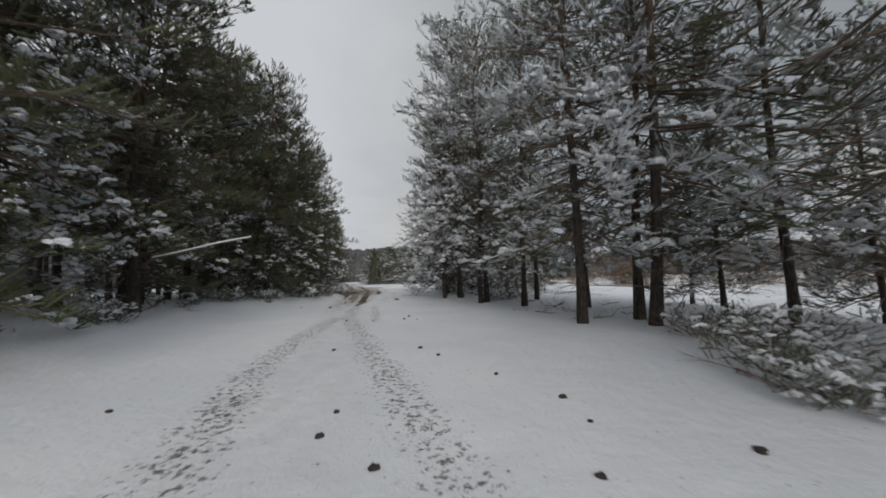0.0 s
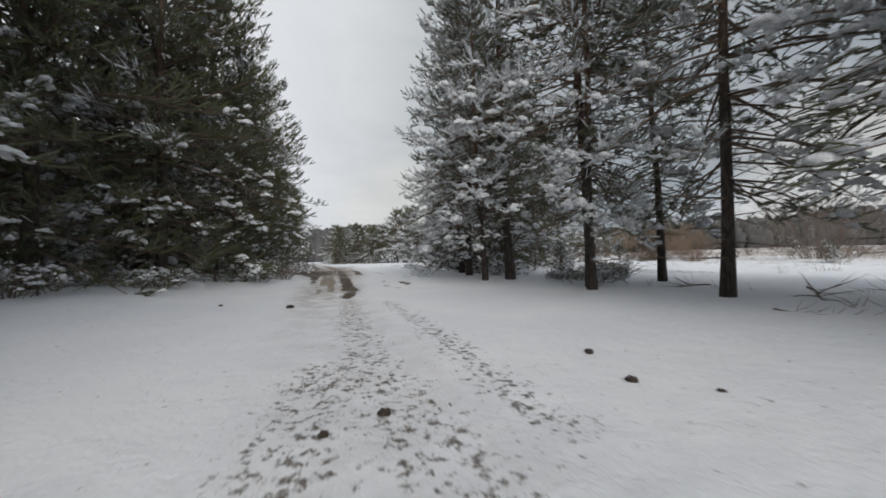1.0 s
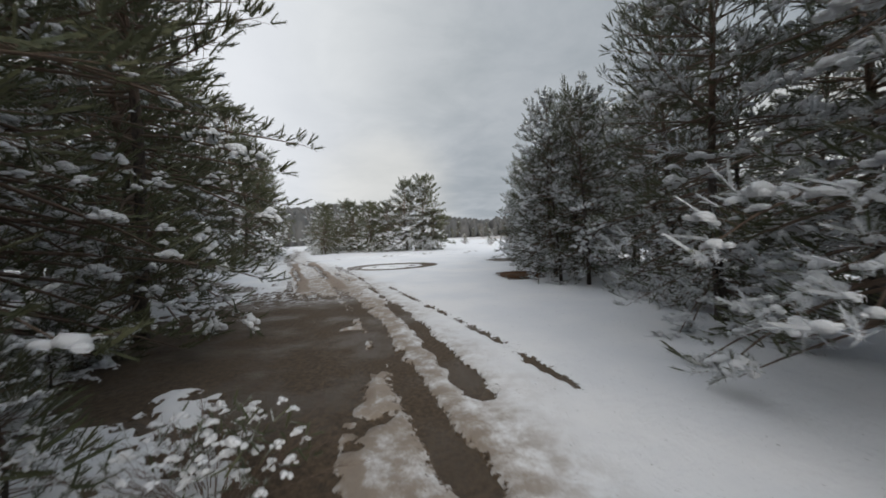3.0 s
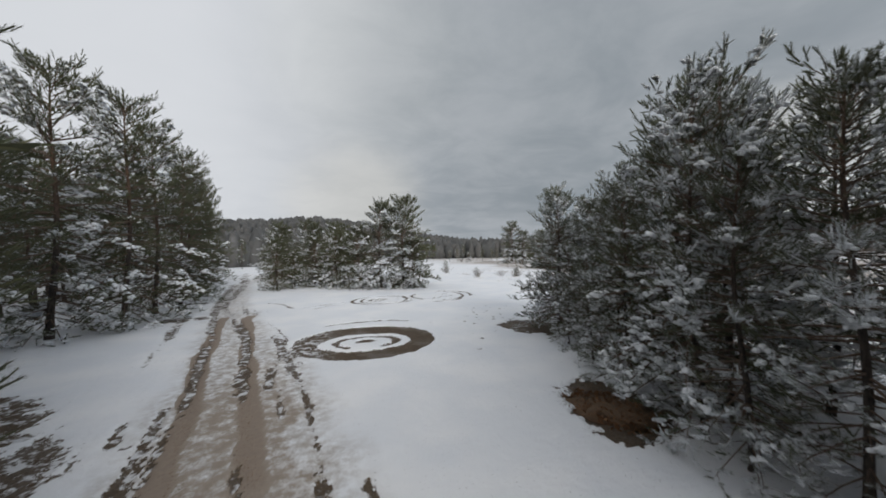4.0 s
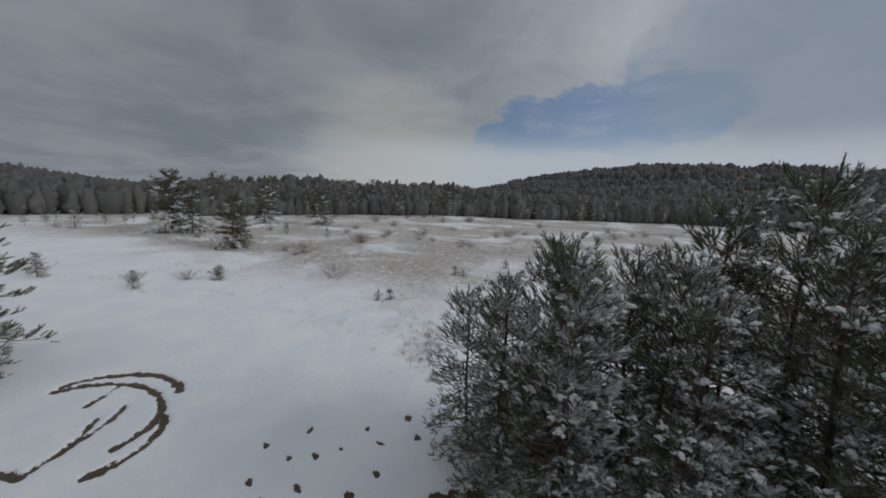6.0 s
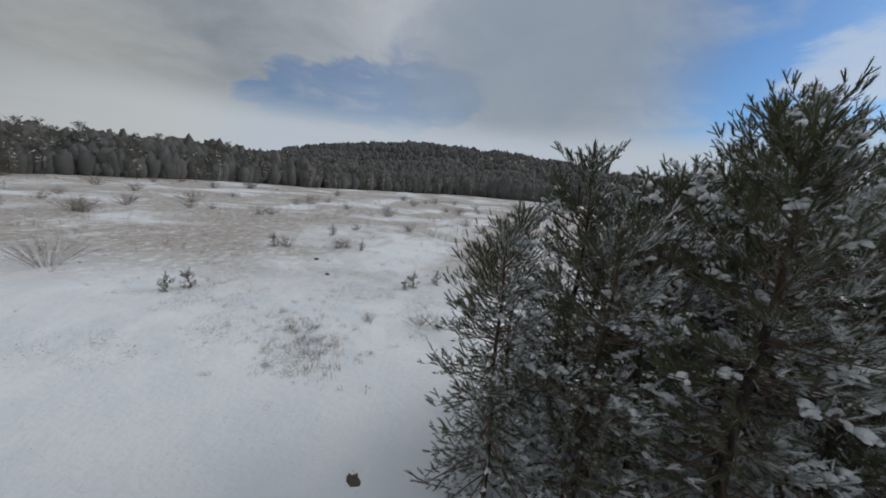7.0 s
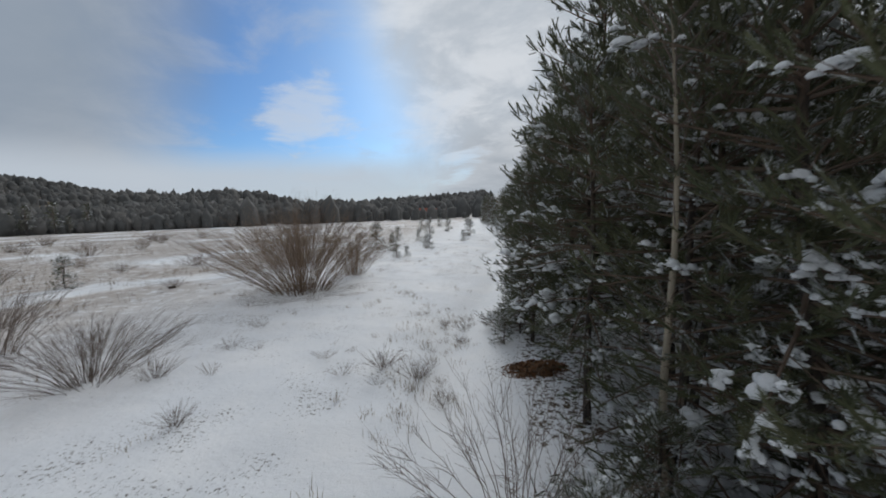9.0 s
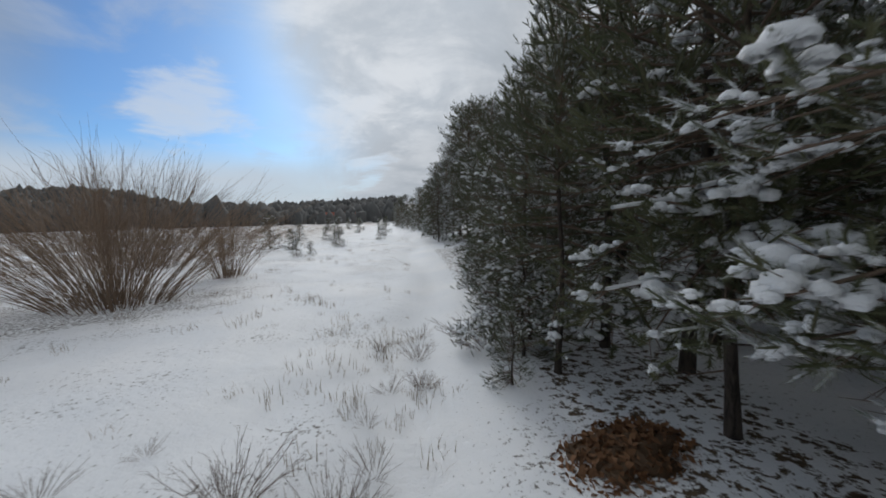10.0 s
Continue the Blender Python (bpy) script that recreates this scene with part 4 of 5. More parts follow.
# clump on the open ground and the young trees beside the track
for x, y, s, k in [(1.1, 73.4, 1.02, 0), (-1.3, 73.8, 0.96, 1), (2.2, 72.2, 0.55, 1), (-3.9, 74.6, 0.70, 0), (-6.2, 76.6, 0.66, 1), (-8.8, 78.6, 0.62, 0), (-12.8, 77.0, 0.58, 1),
                   (-11.2, 79.0, 0.45, 0), (-5.4, 80.0, 0.65, 0), (-9.5, 86.0, 0.8, 1), (-6.0, 87, 0.8, 0), (-14.0, 88.0, 0.8, 0), (-11.0, 93, 0.9, 1), (-7.0, 96, 0.9, 0), (-16.0, 97, 0.9, 1)]:
    sheltered(plant("broad", x, y, s, k))
for x, y, s in [(1.6, 71.6, 0.55), (-0.4, 71.8, 0.4), (-12.6, 31.8, 0.4), (-11.4, 31.9, 0.35), (-10.4, 29.6, 0.28), (-10.9, 30.8, 0.32), (-8.2, 20.6, 0.42), (-7.4, 25.0, 0.36),
                (-8.6, 27.4, 0.4), (4.2, 21.6, 0.36), (5.0, 23.0, 0.42), (6.4, 21.0, 0.36), (-9.4, 17.6, 0.36), (-8.9, 13.0, 0.3),
                (18.9, 16.1, 0.45), (20.3, 23.7, 0.36), (22.1, 18.8, 0.5), (24.6, 16.8, 0.85), (16.1, 7.0, 0.42), (19.6, 22.9, 0.28), (19.5, 15.0, 0.4), (16.0, -2.4, 0.75), (24.5, -12, 0.9), (22, -20, 0.8), (36.0, 37.0, 0.55), (22.4, 6.0, 0.5),
                (26, 4, 0.6), (30, -30, 0.8), (48.4, 101.3, 0.6), (29.9, 130, 0.9), (11.7, 91.8, 0.6), (13.5, 81.9, 0.42), (18.6, 78.9, 0.4), (49.5, 92.5, 0.5), (28, -44, 0.8), (21, -50, 0.8), (10.6, 50.2, 0.42), (10.8, 42.2, 0.55), (10.8, 40.6, 0.55), (10.6, 38.2, 0.6), (10.4, 35.8, 0.5),
                (9.8, 49.4, 0.5), (11.3, 43.2, 0.3)]:
    plant("small", x, y, s)
for x, y, s in [(20.5, 63.5, 1.0), (21.2, 62.7, 1.1), (21.4, 51.3, 1.0), (21.0, 51.8, 0.7), (21.9, 49.8, 0.9), (32.3, 61.1, 1.2), (39.0, 57.1, 1.3), (32.0, 54.2, 0.9), (18.4, 79.1, 1.4)]:
    plant("sapling", x, y, s)


# single pines standing out in the far meadow
for x, y, s, k in [(36.2, 114.6, 1.05, 0), (38.5, 112.8, 0.8, 1), (31.1, 93.0, 0.72, 1), (32.6, 94.4, 0.55, 0), (60.0, 120.0, 0.9, 0), (66, 108, 0.8, 1)]:
    sheltered(plant("broad", x, y, s, k))


# real pines along the near edge of the far woods
for k in range(64):
    a = radians(-124 + 92 * k / 63 + plants.uniform(-0.6, 0.6))
    r = np.interp(math.degrees(a), [-124, -105, -80, -60], [185, 180, 132, 112]) + plants.uniform(0, 16)
    sheltered(plant("back", 5 - r * math.sin(a), 50 + r * math.cos(a), plants.uniform(0.45, 0.95), None, 2.0))
for k in range(26):
    a = radians(-30 + 52 * k / 25 + plants.uniform(-0.8, 0.8))
    r = plants.uniform(88, 106)
    sheltered(plant("back", 5 - r * math.sin(a), 50 + r * math.cos(a), plants.uniform(0.4, 0.8) * (0.6 if a < -0.15 else 1.0), None, 2.0))


# ---- shrubs and grass ----
def shrub_mesh(seed, stems, tall, spread, lean, thick, mat, forks=3, name="twigwork"):
    rng = np.random.RandomState(seed)
    buf = Buf()
    for k in range(stems):
        a, foot = rng.uniform(0, 2 * math.pi), rng.uniform(0, 1) ** 0.7
        out = np.array([math.cos(a), math.sin(a), 0])
        base = out * foot * spread * 0.28
        top = tall * rng.uniform(0.6, 1.05) * (1 - 0.30 * foot)
        ts = np.linspace(0, 1, 6)
        pts = base + (ts**1.15)[:, None] * out * (spread * foot * lean) + np.stack([0.05 * rng.randn() * ts, 0.05 * rng.randn() * ts, ts * top], -1)
        pts[:, :2] += 0.03 * tall * np.cumsum(rng.randn(6, 2), 0) * 0.5
        pts[0, 2] = -0.05
        buf.tube(pts, thick * np.linspace(1, 0.25, 6), 3)
        for q in range(forks):
            t = rng.uniform(0.35, 0.9)
            b0 = np.array([np.interp(t, ts, pts[:, c]) for c in range(3)])
            way = (pts[-1] - pts[-3]) * 0.6 + rng.uniform(-1, 1, 3) * np.array([1, 1, 0.7]) * min(0.5, tall * 0.16)
            tip = b0 + way * rng.uniform(0.5, 1.1)
            buf.tube([b0, (b0 + tip) / 2 + rng.uniform(-0.03, 0.03, 3) * tall, tip], [thick * 0.45, thick * 0.3, thick * 0.12], 3)
    return buf.mesh(name, mat)


def shrub(name, me, x, y, label, category, turn=0, scale=1.0, group=""):
    base = new(name)
    tagged(part("twigwork", me, base), kind="stuff")
    base.matrix_basis = pose(x, y, height_at(x, y) + 0.02, 0, 0, turn)
    base.scale = (scale,) * 3
    return tagged(base, label, category, group)


shrub("willow_bush", shrub_mesh(21, 300, 4.5, 4.4, 0.90, 0.011, M["osier"], 10), 21.2, 37.2, "large leafless willow bush of reddish brown rods in snow", "bush")
shrub("willow_bush", shrub_mesh(22, 130, 3.3, 2.4, 0.8, 0.010, M["osier"], 8), 20.6, 32.2, "leafless brown willow bush behind the large one", "bush")
shrub("willow_bush", shrub_mesh(23, 160, 6.0, 6.0, 0.7, 0.013, M["shrub"], 8), 26.5, 28.0, "tall bare grey brown thicket in the meadow", "bush")
shrub("shrub", shrub_mesh(24, 130, 1.7, 1.9, 0.95, 0.006, M["shrub"], 14), 20.9, 46.7, "dense round leafless shrub in snow", "bush")
shrub("shrub", shrub_mesh(25, 60, 2.6, 2.4, 0.7, 0.008, M["shrub"], 12), 25.6, 45.8, "sparse tall leafless shrub in snow", "bush")
shrub("shrub", shrub_mesh(26, 50, 2.0, 2.2, 0.8, 0.009, M["shrub"], 6), 24.4, 70.8, "sparse leafless shrub dusted with snow", "bush")
shrub("shrub", shrub_mesh(27, 34, 2.0, 1.6, 0.8, 0.007, M["shrub"], 12), 11.2, 49.2, "bare twiggy bush at the edge of the pines", "bush")
small_bush = shrub_mesh(28, 45, 0.75, 0.7, 0.9, 0.006, M["shrub"], 5)
for n, (x, y, s) in enumerate([(15.5, 51.0, 1.0), (15.9, 51.7, 0.9), (17.2, 48.0, 0.6), (19.4, 46.4, 0.8), (16.4, 54.0, 0.7), (14.6, 84.1, 1.6), (17.1, 81.1, 1.5), (19.7, 80.5, 1.3),
                               (12.5, 94, 1.8), (31.8, 94.7, 2.0), (33.8, 83.3, 2.6), (46.8, 83.2, 2.6), (53.7, 67.8, 2.4), (47.3, 84.1, 2.8), (64.4, 79.9, 3.2), (29.2, 36.6, 1.0),
                               (14.3, 45.1, 0.8), (13.4, 45.4, 0.7), (60, 50, 3), (70, 35, 3), (75, 64, 3.4), (58, 20, 3), (-6.9, 23.4, 1.1), (-8.0, 25.0, 1.2)]):
    shrub("low_shrub", small_bush, x, y, "low leafless shrub standing in snow", "bush", n * 47, s, "low shrubs")

rs = np.random.RandomState(19)
for n in range(76):
    x, y = rs.uniform(28, 112), rs.uniform(-20, 134)
    shrub("low_shrub", small_bush, x, y, "low leafless shrub standing in snow", "bush", n * 31, rs.uniform(0.8, 1.4) * (1 + x / 70), "low shrubs")


def grass(name, spots, label, tall=0.24, seed=5, mat=None, blades=16):
    rng = np.random.RandomState(seed)
    buf = Buf()
    v, f = [], []
    for x, y, s in spots:
        z = height_at(x, y)
        for k in range(blades):
            a = rng.uniform(0, 2 * math.pi)
            foot = np.array([x, y, z]) + np.array([rng.randn() * 0.09 * s, rng.randn() * 0.09 * s, 0.0])
            out = np.array([math.cos(a), math.sin(a), 0]) * rng.uniform(0.05, 0.5)
            top = foot + (out + np.array([0, 0, rng.uniform(0.5, 1.0)])) * tall * s
            mid = (foot + top) / 2 + np.array([0, 0, 0.10 * tall * s])
            w = np.array([-math.sin(a), math.cos(a), 0]) * 0.0032 * (0.6 + 0.6 * s)
            o = len(v)
            v += [foot - w, foot + w, mid + w * 0.7, mid - w * 0.7, top]
            f += [(o, o + 1, o + 2), (o, o + 2, o + 3), (o + 3, o + 2, o + 4)]
    buf.put(np.array(v), np.array(f))
    return tagged(new(name, buf.mesh(name, mat or M["straw"], False)), label, "grass", kind="stuff")


weed = shrub_mesh(29, 26, 0.5, 0.55, 0.9, 0.004, M["shrub"], 5)
rw = np.random.RandomState(23)
for n in range(44):
    cx, cy, sp = [(13.6, 56.2, 1.3), (15.8, 56.8, 1.2), (13.6, 46.0, 1.2), (17.5, 47.0, 2.6), (13.2, 43.0, 1.5)][n % 5]
    shrub("weed", weed, max(12.6, cx + sp * rw.randn()), cy + sp * rw.randn(), "withered brown weed stalks poking through snow", "weed", n * 53, rw.uniform(0.4, 0.85), "withered weeds")

rg = np.random.RandomState(8)
spots = []
while len(spots) < 900:
    x, y = rg.uniform(12.8, 40), rg.uniform(5, 90)
    if rg.rand() < 0.15 + 0.85 * float(fractal(np.array([x]), np.array([y]), 0.25, 33, 3)[0] > 0.52):
        spots.append((x, y, rg.uniform(0.6, 1.5)))
for cx, cy, sx, sy, n in [(13.6, 56.3, 1.7, 1.6, 90), (16.0, 57.0, 1.2, 1.4, 50), (13.4, 46.2, 1.1, 2.4, 40), (13.5, 42, 1.2, 3, 30)]:
    spots += [(cx + rg.randn() * sx * 0.6, cy + rg.randn() * sy * 0.6, rg.uniform(0.6, 1.4)) for _ in range(n)]
grass("meadow_grass", spots, "dry straw-coloured grass tufts poking through snow")
spots = []
while len(spots) < 5200:
    x, y = rg.uniform(28, 120), rg.uniform(-60, 135)
    if float(fractal(np.array([x]), np.array([y]), 0.05, 63, 3)[0]) > 0.44:
        spots.append((x, y, rg.uniform(1.0, 2.4)))
grass("far_meadow_grass", spots, "bands of pale dry grass across the far meadow", 0.4, 6, None, 7)


# ---- distant woods ----
def woods(name, count, seed, choose, tall, label, rows=3):
    rng = np.random.RandomState(seed)
    sides = 7 if rows == 3 else 5
    rings = [(0.02, 0.20), (0.34, 0.33), (0.70, 0.30), (0.92, 0.16)] if rows == 3 else [(0.05, 0.34), (0.70, 0.34)]
    tv = [(w * math.cos(a), w * math.sin(a), z) for z, w in rings for a in np.arange(sides) * 2 * math.pi / sides] + [(0, 0, 1)]
    tf = []
    for r in range(len(rings) - 1):
        for q in range(sides):
            a, c = r * sides + q, r * sides + (q + 1) % sides
            tf += [(a, c, c + sides), (a, c + sides, a + sides)]
    top = (len(rings) - 1) * sides
    tf += [(top + q, top + (q + 1) % sides, len(tv) - 1) for q in range(sides)]
    tv, tf = np.array(tv), np.array(tf)
    pts = []
    while len(pts) < count:
        x, y = choose(rng)
        pts.append((x, y))
    pts = np.array(pts)
    h = tall * (0.40 + 0.45 * rng.rand(count) ** 0.8 + 0.75 * ease(fractal(pts[:, 0], pts[:, 1], 0.04, seed, 3), 0.3, 0.7))
    wide = rng.uniform(0.7, 1.25, count) * h
    mats = np.zeros((count, 3, 3))
    mats[:, 0, 0], mats[:, 1, 1], mats[:, 2, 2] = wide, wide, h
    buf = Buf()
    v = np.einsum("nij,kj->nki", mats, tv) * (1 + 0.55 * (rng.rand(count, len(tv), 1) - 0.5))
    v[:, :, 2] += 0.16 * h[:, None] * (rng.rand(count, len(tv)) - 0.5) * (tv[None, :, 2] > 0.2)
    v += np.stack([pts[:, 0], pts[:, 1], land(pts[:, 0], pts[:, 1])], -1)[:, None]
    buf.put(v.reshape(-1, 3), (tf[None] + (np.arange(count) * len(tv))[:, None, None]).reshape(-1, 3))
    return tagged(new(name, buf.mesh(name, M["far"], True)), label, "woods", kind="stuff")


def polar(rng, yaw0, yaw1, r0, r1, power=1.0):
    a, r = radians(rng.uniform(yaw0, yaw1)), r0 + (r1 - r0) * rng.rand() ** power
    return 5 - r * math.sin(a), 50 + r * math.cos(a)


def round_the_meadow(r):
    yaw = r.uniform(-142, -30)
    near = float(np.interp(yaw, [-142, -105, -80, -60, -30], [200, 190, 140, 118, 112]))
    return polar(r, yaw, yaw, near, near + 110, 1.5)


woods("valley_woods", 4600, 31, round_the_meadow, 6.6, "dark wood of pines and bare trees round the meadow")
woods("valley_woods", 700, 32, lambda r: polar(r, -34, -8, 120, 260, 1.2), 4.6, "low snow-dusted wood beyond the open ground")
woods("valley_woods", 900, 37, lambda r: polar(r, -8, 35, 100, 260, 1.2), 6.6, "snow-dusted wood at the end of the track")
woods("hill_forest", 12000, 33, lambda r: polar(r, -140, -62, 230, 900, 0.75), 6.0, "grey winter forest covering the long hill, its colour paled for haze", 2)
woods("hill_forest", 7000, 34, lambda r: polar(r, -66, 40, 240, 700, 0.8), 6.0, "grey winter forest on the low hills, its colour paled for haze", 2)
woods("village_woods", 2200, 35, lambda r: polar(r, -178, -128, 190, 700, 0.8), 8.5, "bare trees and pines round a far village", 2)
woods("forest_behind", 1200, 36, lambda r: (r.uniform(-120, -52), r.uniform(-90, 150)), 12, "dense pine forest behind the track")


# ---- birch, bushes under snow, fallen wood and clods ----
def birch(x, y, tall, lean_x, lean_y, seed):
    rng = np.random.RandomState(seed)
    ts = np.linspace(0, 1, 9)
    line = np.stack([lean_x * ts + 0.06 * np.sin(ts * 7), lean_y * ts + 0.05 * np.cos(ts * 6) - 0.05, ts * tall - 0.1], -1)
    stem, twigs = Buf(), Buf()
    stem.tube(line, 0.045 * (1 - ts) ** 0.7 + 0.008, 8)
    for k in range(46):
        t = rng.uniform(0.3, 1.0)
        b0 = np.array([np.interp(t, ts, line[:, c]) for c in range(3)])
        a = rng.uniform(0, 2 * math.pi)
        out = np.array([math.cos(a), math.sin(a), rng.uniform(0.4, 1.1)]) * rng.uniform(0.25, 0.7)
        twigs.tube([b0, b0 + out * 0.5, b0 + out + np.array([0, 0, -0.05])], [0.010, 0.006, 0.002], 3)
    base = new("birch_tree")
    part("trunk", stem.mesh("trunk", M["birch"]), base, "pale peeling birch stem")
    tagged(part("twigwork", twigs.mesh("twigwork", M["shrub"]), base), kind="stuff")
    base.matrix_basis = pose(x, y, height_at(x, y))
    tagged(base, "thin leafless birch among dark young pines", "tree")


birch(9.5, 49.0, 5.6, 0.3, 0.5, 61)


def snowy_bush(name, x, y, tall, wide, seed, label):
    rng = np.random.RandomState(seed)
    me = shrub_mesh(seed, 40, tall * 0.95, wide * 0.72, 0.9, 0.006, M["twig"], 9)
    load, leaves = Buf(), Buf()
    a, r = rng.uniform(0, 2 * math.pi, 70), wide * 0.5 * rng.rand(70) ** 0.6
    at = np.stack([np.cos(a) * r, np.sin(a) * r, tall * (0.25 + 0.7 * rng.rand(70)) * (1 - 0.5 * r / wide)], -1)
    snow_lumps(load, rng, at, rng.uniform(-1, 1, (70, 3)) * np.array([1, 1, 0.2]), 0.052 * np.ones(70))
    tv, tf = needle_spray(rng, 26, 0.015)
    ways = rng.uniform(-1, 1, (150, 3)) + np.array([0, 0, 0.5])
    a, r = rng.uniform(0, 2 * math.pi, 150), wide * 0.52 * rng.rand(150) ** 0.6
    at = np.stack([np.cos(a) * r, np.sin(a) * r, tall * (0.1 + 0.75 * rng.rand(150)) * (1 - 0.5 * r / wide)], -1)
    leaves.many(tv, tf, frames_of(ways, rng) * 0.2, at)
    base = new(name)
    tagged(part("twigwork", me, base), kind="stuff")
    part("foliage", leaves.mesh("foliage", M["needle"], False), base)
    tagged(part("snow_load", load.mesh("snow_load", M["heap"]), base, "snow caught on the twigs"), kind="stuff")
    base.matrix_basis = pose(x, y, height_at(x, y) + 0.02)
    tagged(base, label, "bush")


for n, (x, y, tall, wide) in enumerate([(4.1, 3.8, 0.8, 1.5), (5.1, 4.8, 0.9, 1.8), (3.7, 2.8, 0.5, 1.1), (5.2, 6.2, 0.8, 1.5), (-7.3, 21.6, 0.8, 1.5), (-7.9, 23.8, 0.9, 1.6),
                                       (-8.2, 17.6, 0.6, 1.3), (-8.8, 15.0, 0.7, 1.5), (3.6, 17.9, 0.7, 1.6), (4.8, 19.4, 0.7, 1.4), (-7.2, 27.4, 0.8, 1.6), (3.4, 19.8, 0.4, 1.2),
                                       (-10.2, 10.2, 0.8, 1.6), (-8.0, 8.6, 0.6, 1.2), (11.3, 41.6, 0.7, 1.4), (10.4, 49.2, 0.6, 1.3), (2.2, 32.2, 0.7, 1.5)]):
    snowy_bush("snowy_bush", x, y, tall, wide, 100 + n, "low bush half buried in fresh snow under the pines")


def leaf_heap(x, y, wide, deep, tall, seed):
    """A low mound of old leaves and bracken: a rough core under many curled leaves."""
    rng = np.random.RandomState(seed)
    core, leaves = Buf(), Buf()
    tv, tf = blob_template(18, 6)
    core.put(tv * (1 + 0.7 * (rng.rand(len(tv), 1) - 0.5)) * np.array([wide, deep, tall]), tf)
    leaf_v = np.array([(-0.5, 0, 0), (0, -0.28, 0.06), (0.5, 0, 0.12), (0, 0.28, 0.06)])
    leaf_f = np.array([(0, 1, 2), (0, 2, 3)])
    n = 900
    a, e = rng.uniform(0, 2 * math.pi, n), np.arccos(rng.uniform(0.02, 1, n))
    at = np.stack([np.sin(e) * np.cos(a) * wide, np.sin(e) * np.sin(a) * deep, np.cos(e) * tall], -1) * np.stack([*[rng.uniform(0.9, 1.35, n)] * 2, rng.uniform(0.9, 1.3, n)], -1)
    leaves.many(leaf_v, leaf_f, frames_of(at + rng.normal(0, 0.35, (n, 3)), rng) * rng.uniform(0.05, 0.13, n)[:, None, None], at)
    base = new("leaf_heap")
    part("core", core.mesh("core", M["litter"]), base)
    tagged(part("leaves", leaves.mesh("leaves", M["rust"], False), base, "curled rust-brown dead leaves"), kind="stuff")
    base.matrix_basis = pose(x, y, height_at(x, y) + 0.02, 0, 0, 20)
    tagged(base, "low heap of rust-brown dead leaves and bracken under pines", "leaf heap")


leaf_heap(10.6, 44.8, 0.66, 0.40, 0.10, 51)
leaf_heap(1.4, 41.0, 0.8, 1.2, 0.09, 52)


def fallen_meshes(seed):
    rng = np.random.RandomState(seed)
    stick, twigs = Buf(), Buf()
    ts = np.linspace(0, 1, 9)
    line = np.stack([ts * 2.2 - 1.1, 0.22 * np.sin(ts * 6 + seed) * ts, 0.08 + 0.12 * np.sin(ts * 3 + seed)], -1)
    stick.tube(line, np.linspace(0.026, 0.006, 9), 5)
    for k in range(20):
        t = rng.uniform(0.15, 1)
        b0 = np.array([np.interp(t, ts, line[:, c]) for c in range(3)])
        out = np.array([rng.uniform(0.1, 0.6), rng.uniform(-0.7, 0.7), rng.uniform(-0.08, 0.45)])
        twigs.tube([b0, b0 + out * 0.5 + rng.uniform(-0.05, 0.05, 3), b0 + out], [0.008, 0.006, 0.002], 3)
    return stick.mesh("stick", M["twig"]), twigs.mesh("twigwork", M["twig"])


wood = [fallen_meshes(k) for k in (71, 72, 73)]
for n, (x, y) in enumerate([(3.9, 11.2), (4.6, 11.9), (5.2, 10.8), (4.8, 13.2), (3.3, 12.2), (6.4, 11.6), (4.4, 16.0), (3.4, 18.6), (3.0, 22.4), (2.4, 23.4), (4.0, 24.4), (2.2, 25.2), (1.6, 28.8),
                            (6.0, 9.8), (4.2, 9.4), (-9.0, 18.4), (-9.8, 15.2), (-10.2, 21.6), (-8.4, 12.0), (-9.6, 24.6), (5.0, 14.9), (6.8, 13.6)]):
    ob = tagged(new("fallen_branch"), "dead forked branch lying in the snow under pines", "branch", "fallen branches")
    part("stick", wood[n % 3][0], ob)
    tagged(part("twigwork", wood[n % 3][1], ob), kind="stuff")
    ob.matrix_basis = pose(x, y, height_at(x, y) + 0.02, 0, 0, n * 77)
    ob.scale = (0.5 + 0.12 * (n % 4),) * 3

clod = Buf()
rng = np.random.RandomState(5)
tv, tf = blob_template(8, 4)
clod.put(tv * (1 + 0.5 * (rng.rand(len(tv), 1) - 0.5)) * np.array([1.0, 0.75, 0.55]), tf)
clod = clod.mesh("dirt_clod", M["cone"])
for n, (x, y, r) in enumerate([(-0.5, 2.0, 0.07), (-1.0, 2.5, 0.06), (-1.0, 3.0, 0.05), (1.2, 3.2, 0.07), (2.1, 2.0, 0.08), (0.9, 1.8, 0.06), (-3.2, 3.2, 0.05), (0.7, 4.1, 0.05), (1.2, 2.6, 0.04),
                               (-0.3, 5.9, 0.07), (-0.8, 11.2, 0.07), (-0.9, 10.5, 0.07), (-2.6, 10.3, 0.06), (-4.4, 15.1, 0.13), (-1.8, 5.9, 0.06), (0.0, 5.3, 0.05), (-2.9, 10.1, 0.05), (-0.5, 10.2, 0.05),
                               (-5.9, 15.8, 0.06), (28, 57.4, 0.25), (24.1, 56.3, 0.2), (29.3, 36.6, 0.3)]):
    ob = tagged(new("dirt_clod", clod), "dark clod of frozen earth on the snow", "clod", "clods on the snow")
    ob.matrix_basis = pose(x, y, height_at(x, y) + 0.06, 0, 0, n * 61)
    ob.scale = (r * 0.75,) * 3


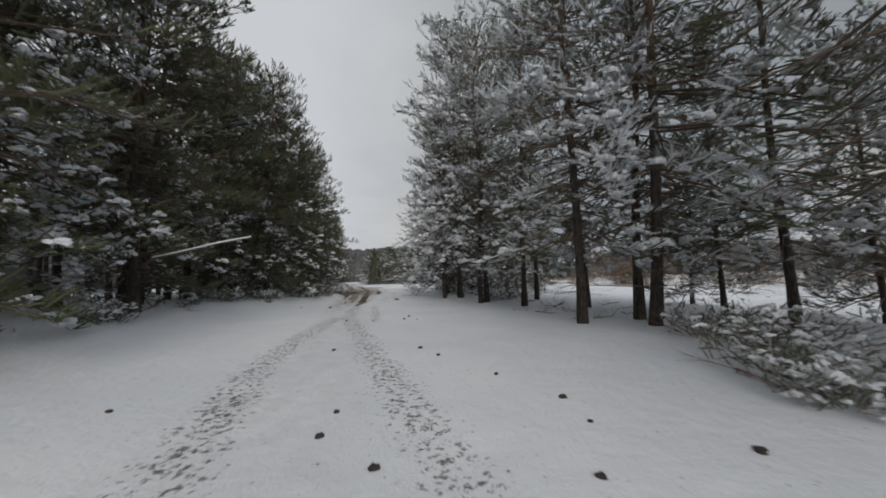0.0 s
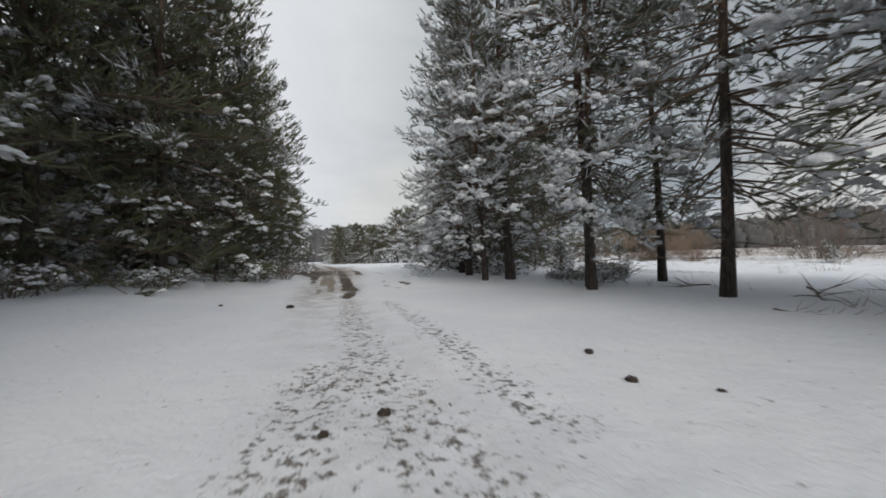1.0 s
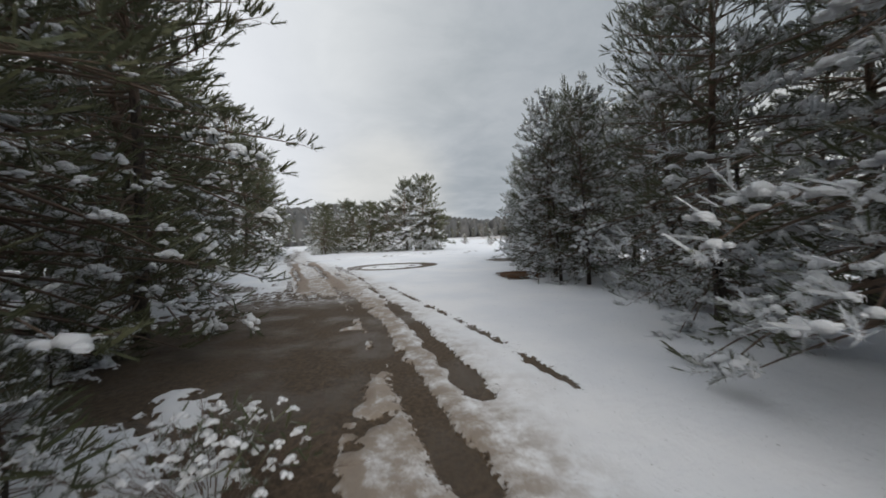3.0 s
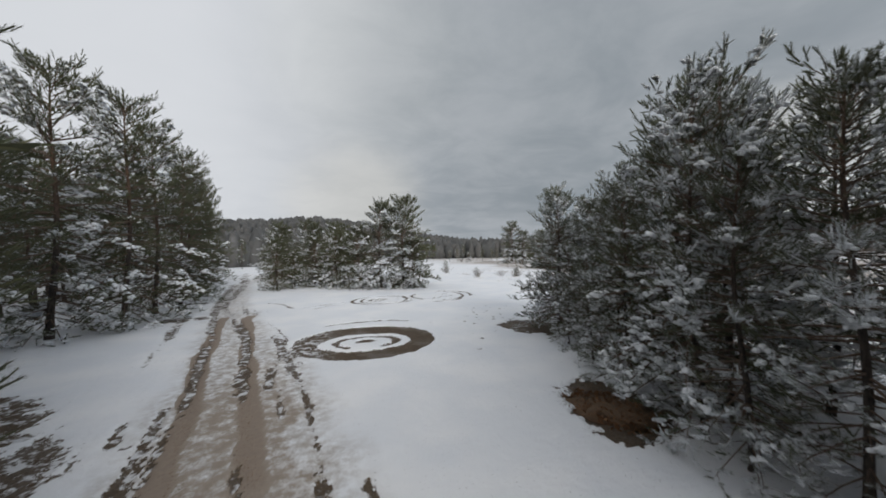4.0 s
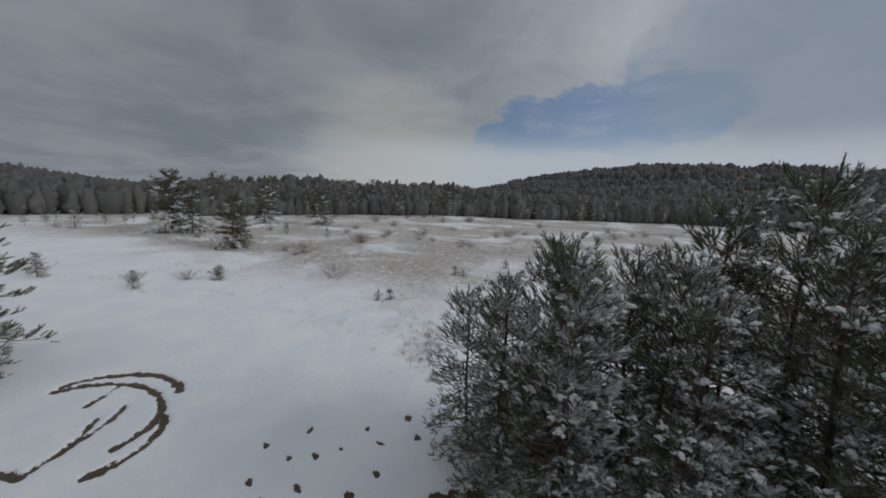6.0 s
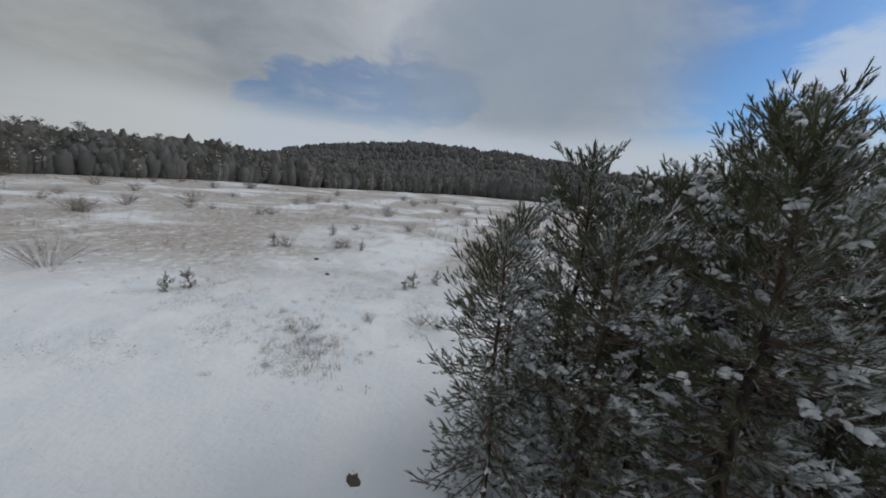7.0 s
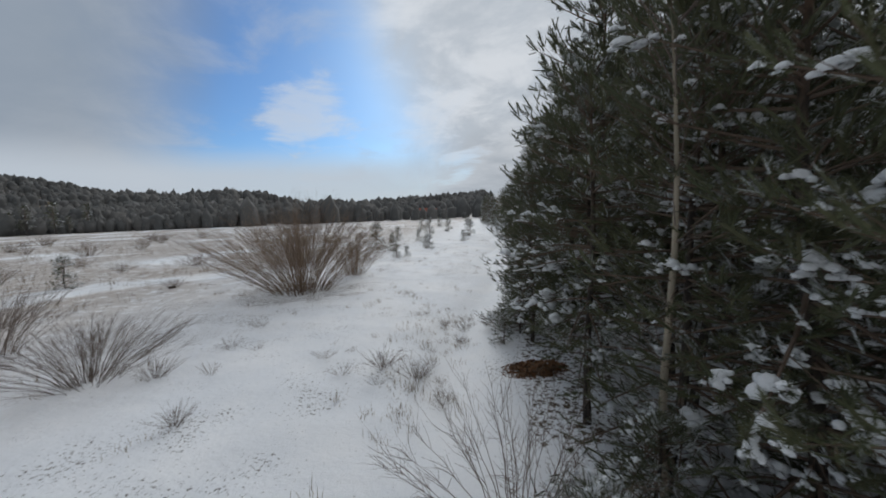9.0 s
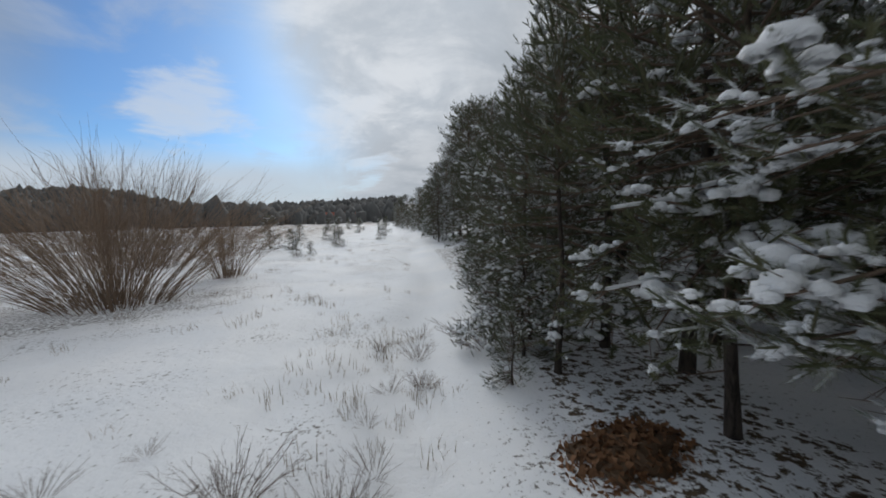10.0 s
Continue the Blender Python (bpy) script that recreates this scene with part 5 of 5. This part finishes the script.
def bough(tree, pts, radii, heaps=0, size=0.1, seed=1):
    """A long snow-covered limb, laid out in the world and hung on its tree; heaps of snow gather towards its end."""
    rng = np.random.RandomState(seed)
    pts = np.array(pts, float)
    limb, load, tuft = Buf(), Buf(), Buf()
    limb.tube(pts, radii, 6)
    load.tube(pts[1:] + np.array([0, 0, 0.022]), [r * 0.9 + 0.012 for r in radii[1:]], 6)
    pieces = [("bough", limb, M["twig"]), ("bough_snow", load, M["heap"])]
    if heaps:
        ts = 0.35 + 0.65 * rng.rand(heaps)
        at = np.stack([np.interp(ts, np.linspace(0, 1, len(pts)), pts[:, c]) for c in range(3)], -1)
        at += rng.normal(0, 1, (heaps, 3)) * np.array([0.16, 0.16, 0.07])
        way = np.tile(pts[-1] - pts[0], (heaps, 1)) + rng.normal(0, 0.5, (heaps, 3))
        snow_lumps(load, rng, at, way, size * rng.uniform(0.5, 1.25, heaps))
        n = heaps * 7
        tv, tf = needle_spray(rng, 34, 0.012)
        spread = at[rng.randint(0, heaps, n)] + rng.normal(0, 0.10, (n, 3)) + np.array([0, 0, -0.09])
        tuft.many(tv, tf, frames_of(way[rng.randint(0, heaps, n)] + rng.normal(0, 0.5, (n, 3)), rng) * 0.22, spread)
        for k in range(heaps):
            near = pts[np.argmin(np.linalg.norm(pts - at[k], axis=1))]
            limb.tube([near, (near + at[k]) / 2 + rng.normal(0, 0.02, 3), at[k]], [0.009, 0.007, 0.005], 4)
        pieces.append(("foliage", tuft, M["needle_lee"]))
    for name, buf, mat in pieces:
        ob = part(name, buf.mesh(name, mat, name != "foliage"), tree)
        bpy.context.view_layer.update()
        ob.matrix_parent_inverse = tree.matrix_basis.inverted()


for seed, end, heaps, size in [(1, (11.1, 45.3, 2.50), 8, 0.12), (2, (10.75, 45.75, 2.62), 10, 0.13), (3, (10.4, 46.2, 2.2), 12, 0.16), (4, (10.25, 46.5, 2.0), 9, 0.17), (5, (10.9, 44.9, 1.75), 7, 0.11),
                               (6, (9.9, 46.6, 2.9), 9, 0.15)]:
    foot = np.array([9.3, 44.7, end[2] - 0.1])
    tip = np.array(end)
    bough(meadow_host, [foot, foot * 0.7 + tip * 0.3 + (0, 0, 0.10), foot * 0.35 + tip * 0.65 + (0, 0, 0.10), tip], [0.022, 0.018, 0.013, 0.006], heaps, size, seed)
track_host = plant("tall", 3.8, 8.6, 0.95, 0, 0.0)
for seed, end, heaps, size in [(11, (1.5, 11.2, 1.75), 12, 0.17), (12, (2.1, 11.3, 2.4), 12, 0.17), (13, (2.7, 11.8, 2.9), 10, 0.16), (14, (1.9, 10.4, 3.2), 10, 0.15)]:
    foot = np.array([3.8, 8.6, end[2] + 0.5])
    tip = np.array(end)
    bough(track_host, [foot, foot * 0.7 + tip * 0.3 + (0, 0, 0.08), foot * 0.35 + tip * 0.65 + (0, 0, 0.08), tip], [0.032, 0.026, 0.018, 0.007], heaps, size, seed)
host = plant("tall", -8.6, 10.2, 0.95, 1)
bough(host, [(-8.6, 10.2, 1.7), (-7.6, 9.4, 1.95), (-6.4, 8.75, 2.05), (-5.6, 9.0, 2.3), (-4.95, 9.3, 2.48)], [0.035, 0.03, 0.026, 0.018, 0.008])


# ---- far village ----
def house(x, y, turn, wide, deep, tall, wall, label):
    base = new("house")
    body = bmesh.new()
    v = [body.verts.new(p) for p in [(-wide, -deep, 0), (wide, -deep, 0), (wide, deep, 0), (-wide, deep, 0), (-wide, -deep, tall), (wide, -deep, tall), (wide, deep, tall), (-wide, deep, tall),
                                     (-wide, 0, tall + deep * 0.8), (wide, 0, tall + deep * 0.8)]]
    for f in [(0, 1, 5, 4), (1, 2, 6, 9, 5), (2, 3, 7, 6), (3, 0, 4, 8, 7), (3, 2, 1, 0)]:
        body.faces.new([v[k] for k in f])
    me = bpy.data.meshes.new("wall")
    body.to_mesh(me)
    me.materials.append(wall)
    part("wall", me, base)
    roof = Buf()
    for side in (-1, 1):
        e = side * (deep + 0.5)
        z0 = tall - 0.4
        top = tall + deep * 0.8
        q = np.array([(-wide - 0.5, e, z0), (wide + 0.5, e, z0), (wide + 0.5, 0, top), (-wide - 0.5, 0, top)])
        roof.put(np.r_[q + [0, 0, 0.03], q + [0, 0, 0.33]], [(0, 1, 2, 3), (7, 6, 5, 4), (0, 4, 5, 1), (1, 5, 6, 2), (2, 6, 7, 3), (3, 7, 4, 0)])
    part("roof", roof.mesh("roof", M["brick"], False), base, "red tiled roof with patches of snow")
    for k in range(3):
        pane = Buf()
        cx = (k - 1) * wide * 0.6
        for yy in (deep + 0.04,):
            c = np.array([(cx + dx, yy + dy, 1.2 + dz) for dx in (-0.6, 0.6) for dy in (-0.06, 0.02) for dz in (0, 1.4)])
            pane.put(c, [(0, 1, 3, 2), (4, 6, 7, 5), (0, 4, 5, 1), (2, 3, 7, 6), (0, 2, 6, 4), (1, 5, 7, 3)])
        part("window", pane.mesh("window", M["glass"], False), base)
    base.matrix_basis = pose(x, y, height_at(x, y) - 0.1, 0, 0, turn)
    tagged(base, label, "house", "houses of the village")


house(64, -205, 10, 6, 4, 3.4, M["render"], "far village house with red roof and pale walls")
house(50, -228, -15, 5, 4, 3.2, M["brick"], "far red brick village house")
house(92, -222, 30, 6, 4, 3.2, M["render"], "far pale village house with red roof")
house(128, -196, -25, 7, 4.5, 3.4, M["render"], "far pale village house beside bare trees")
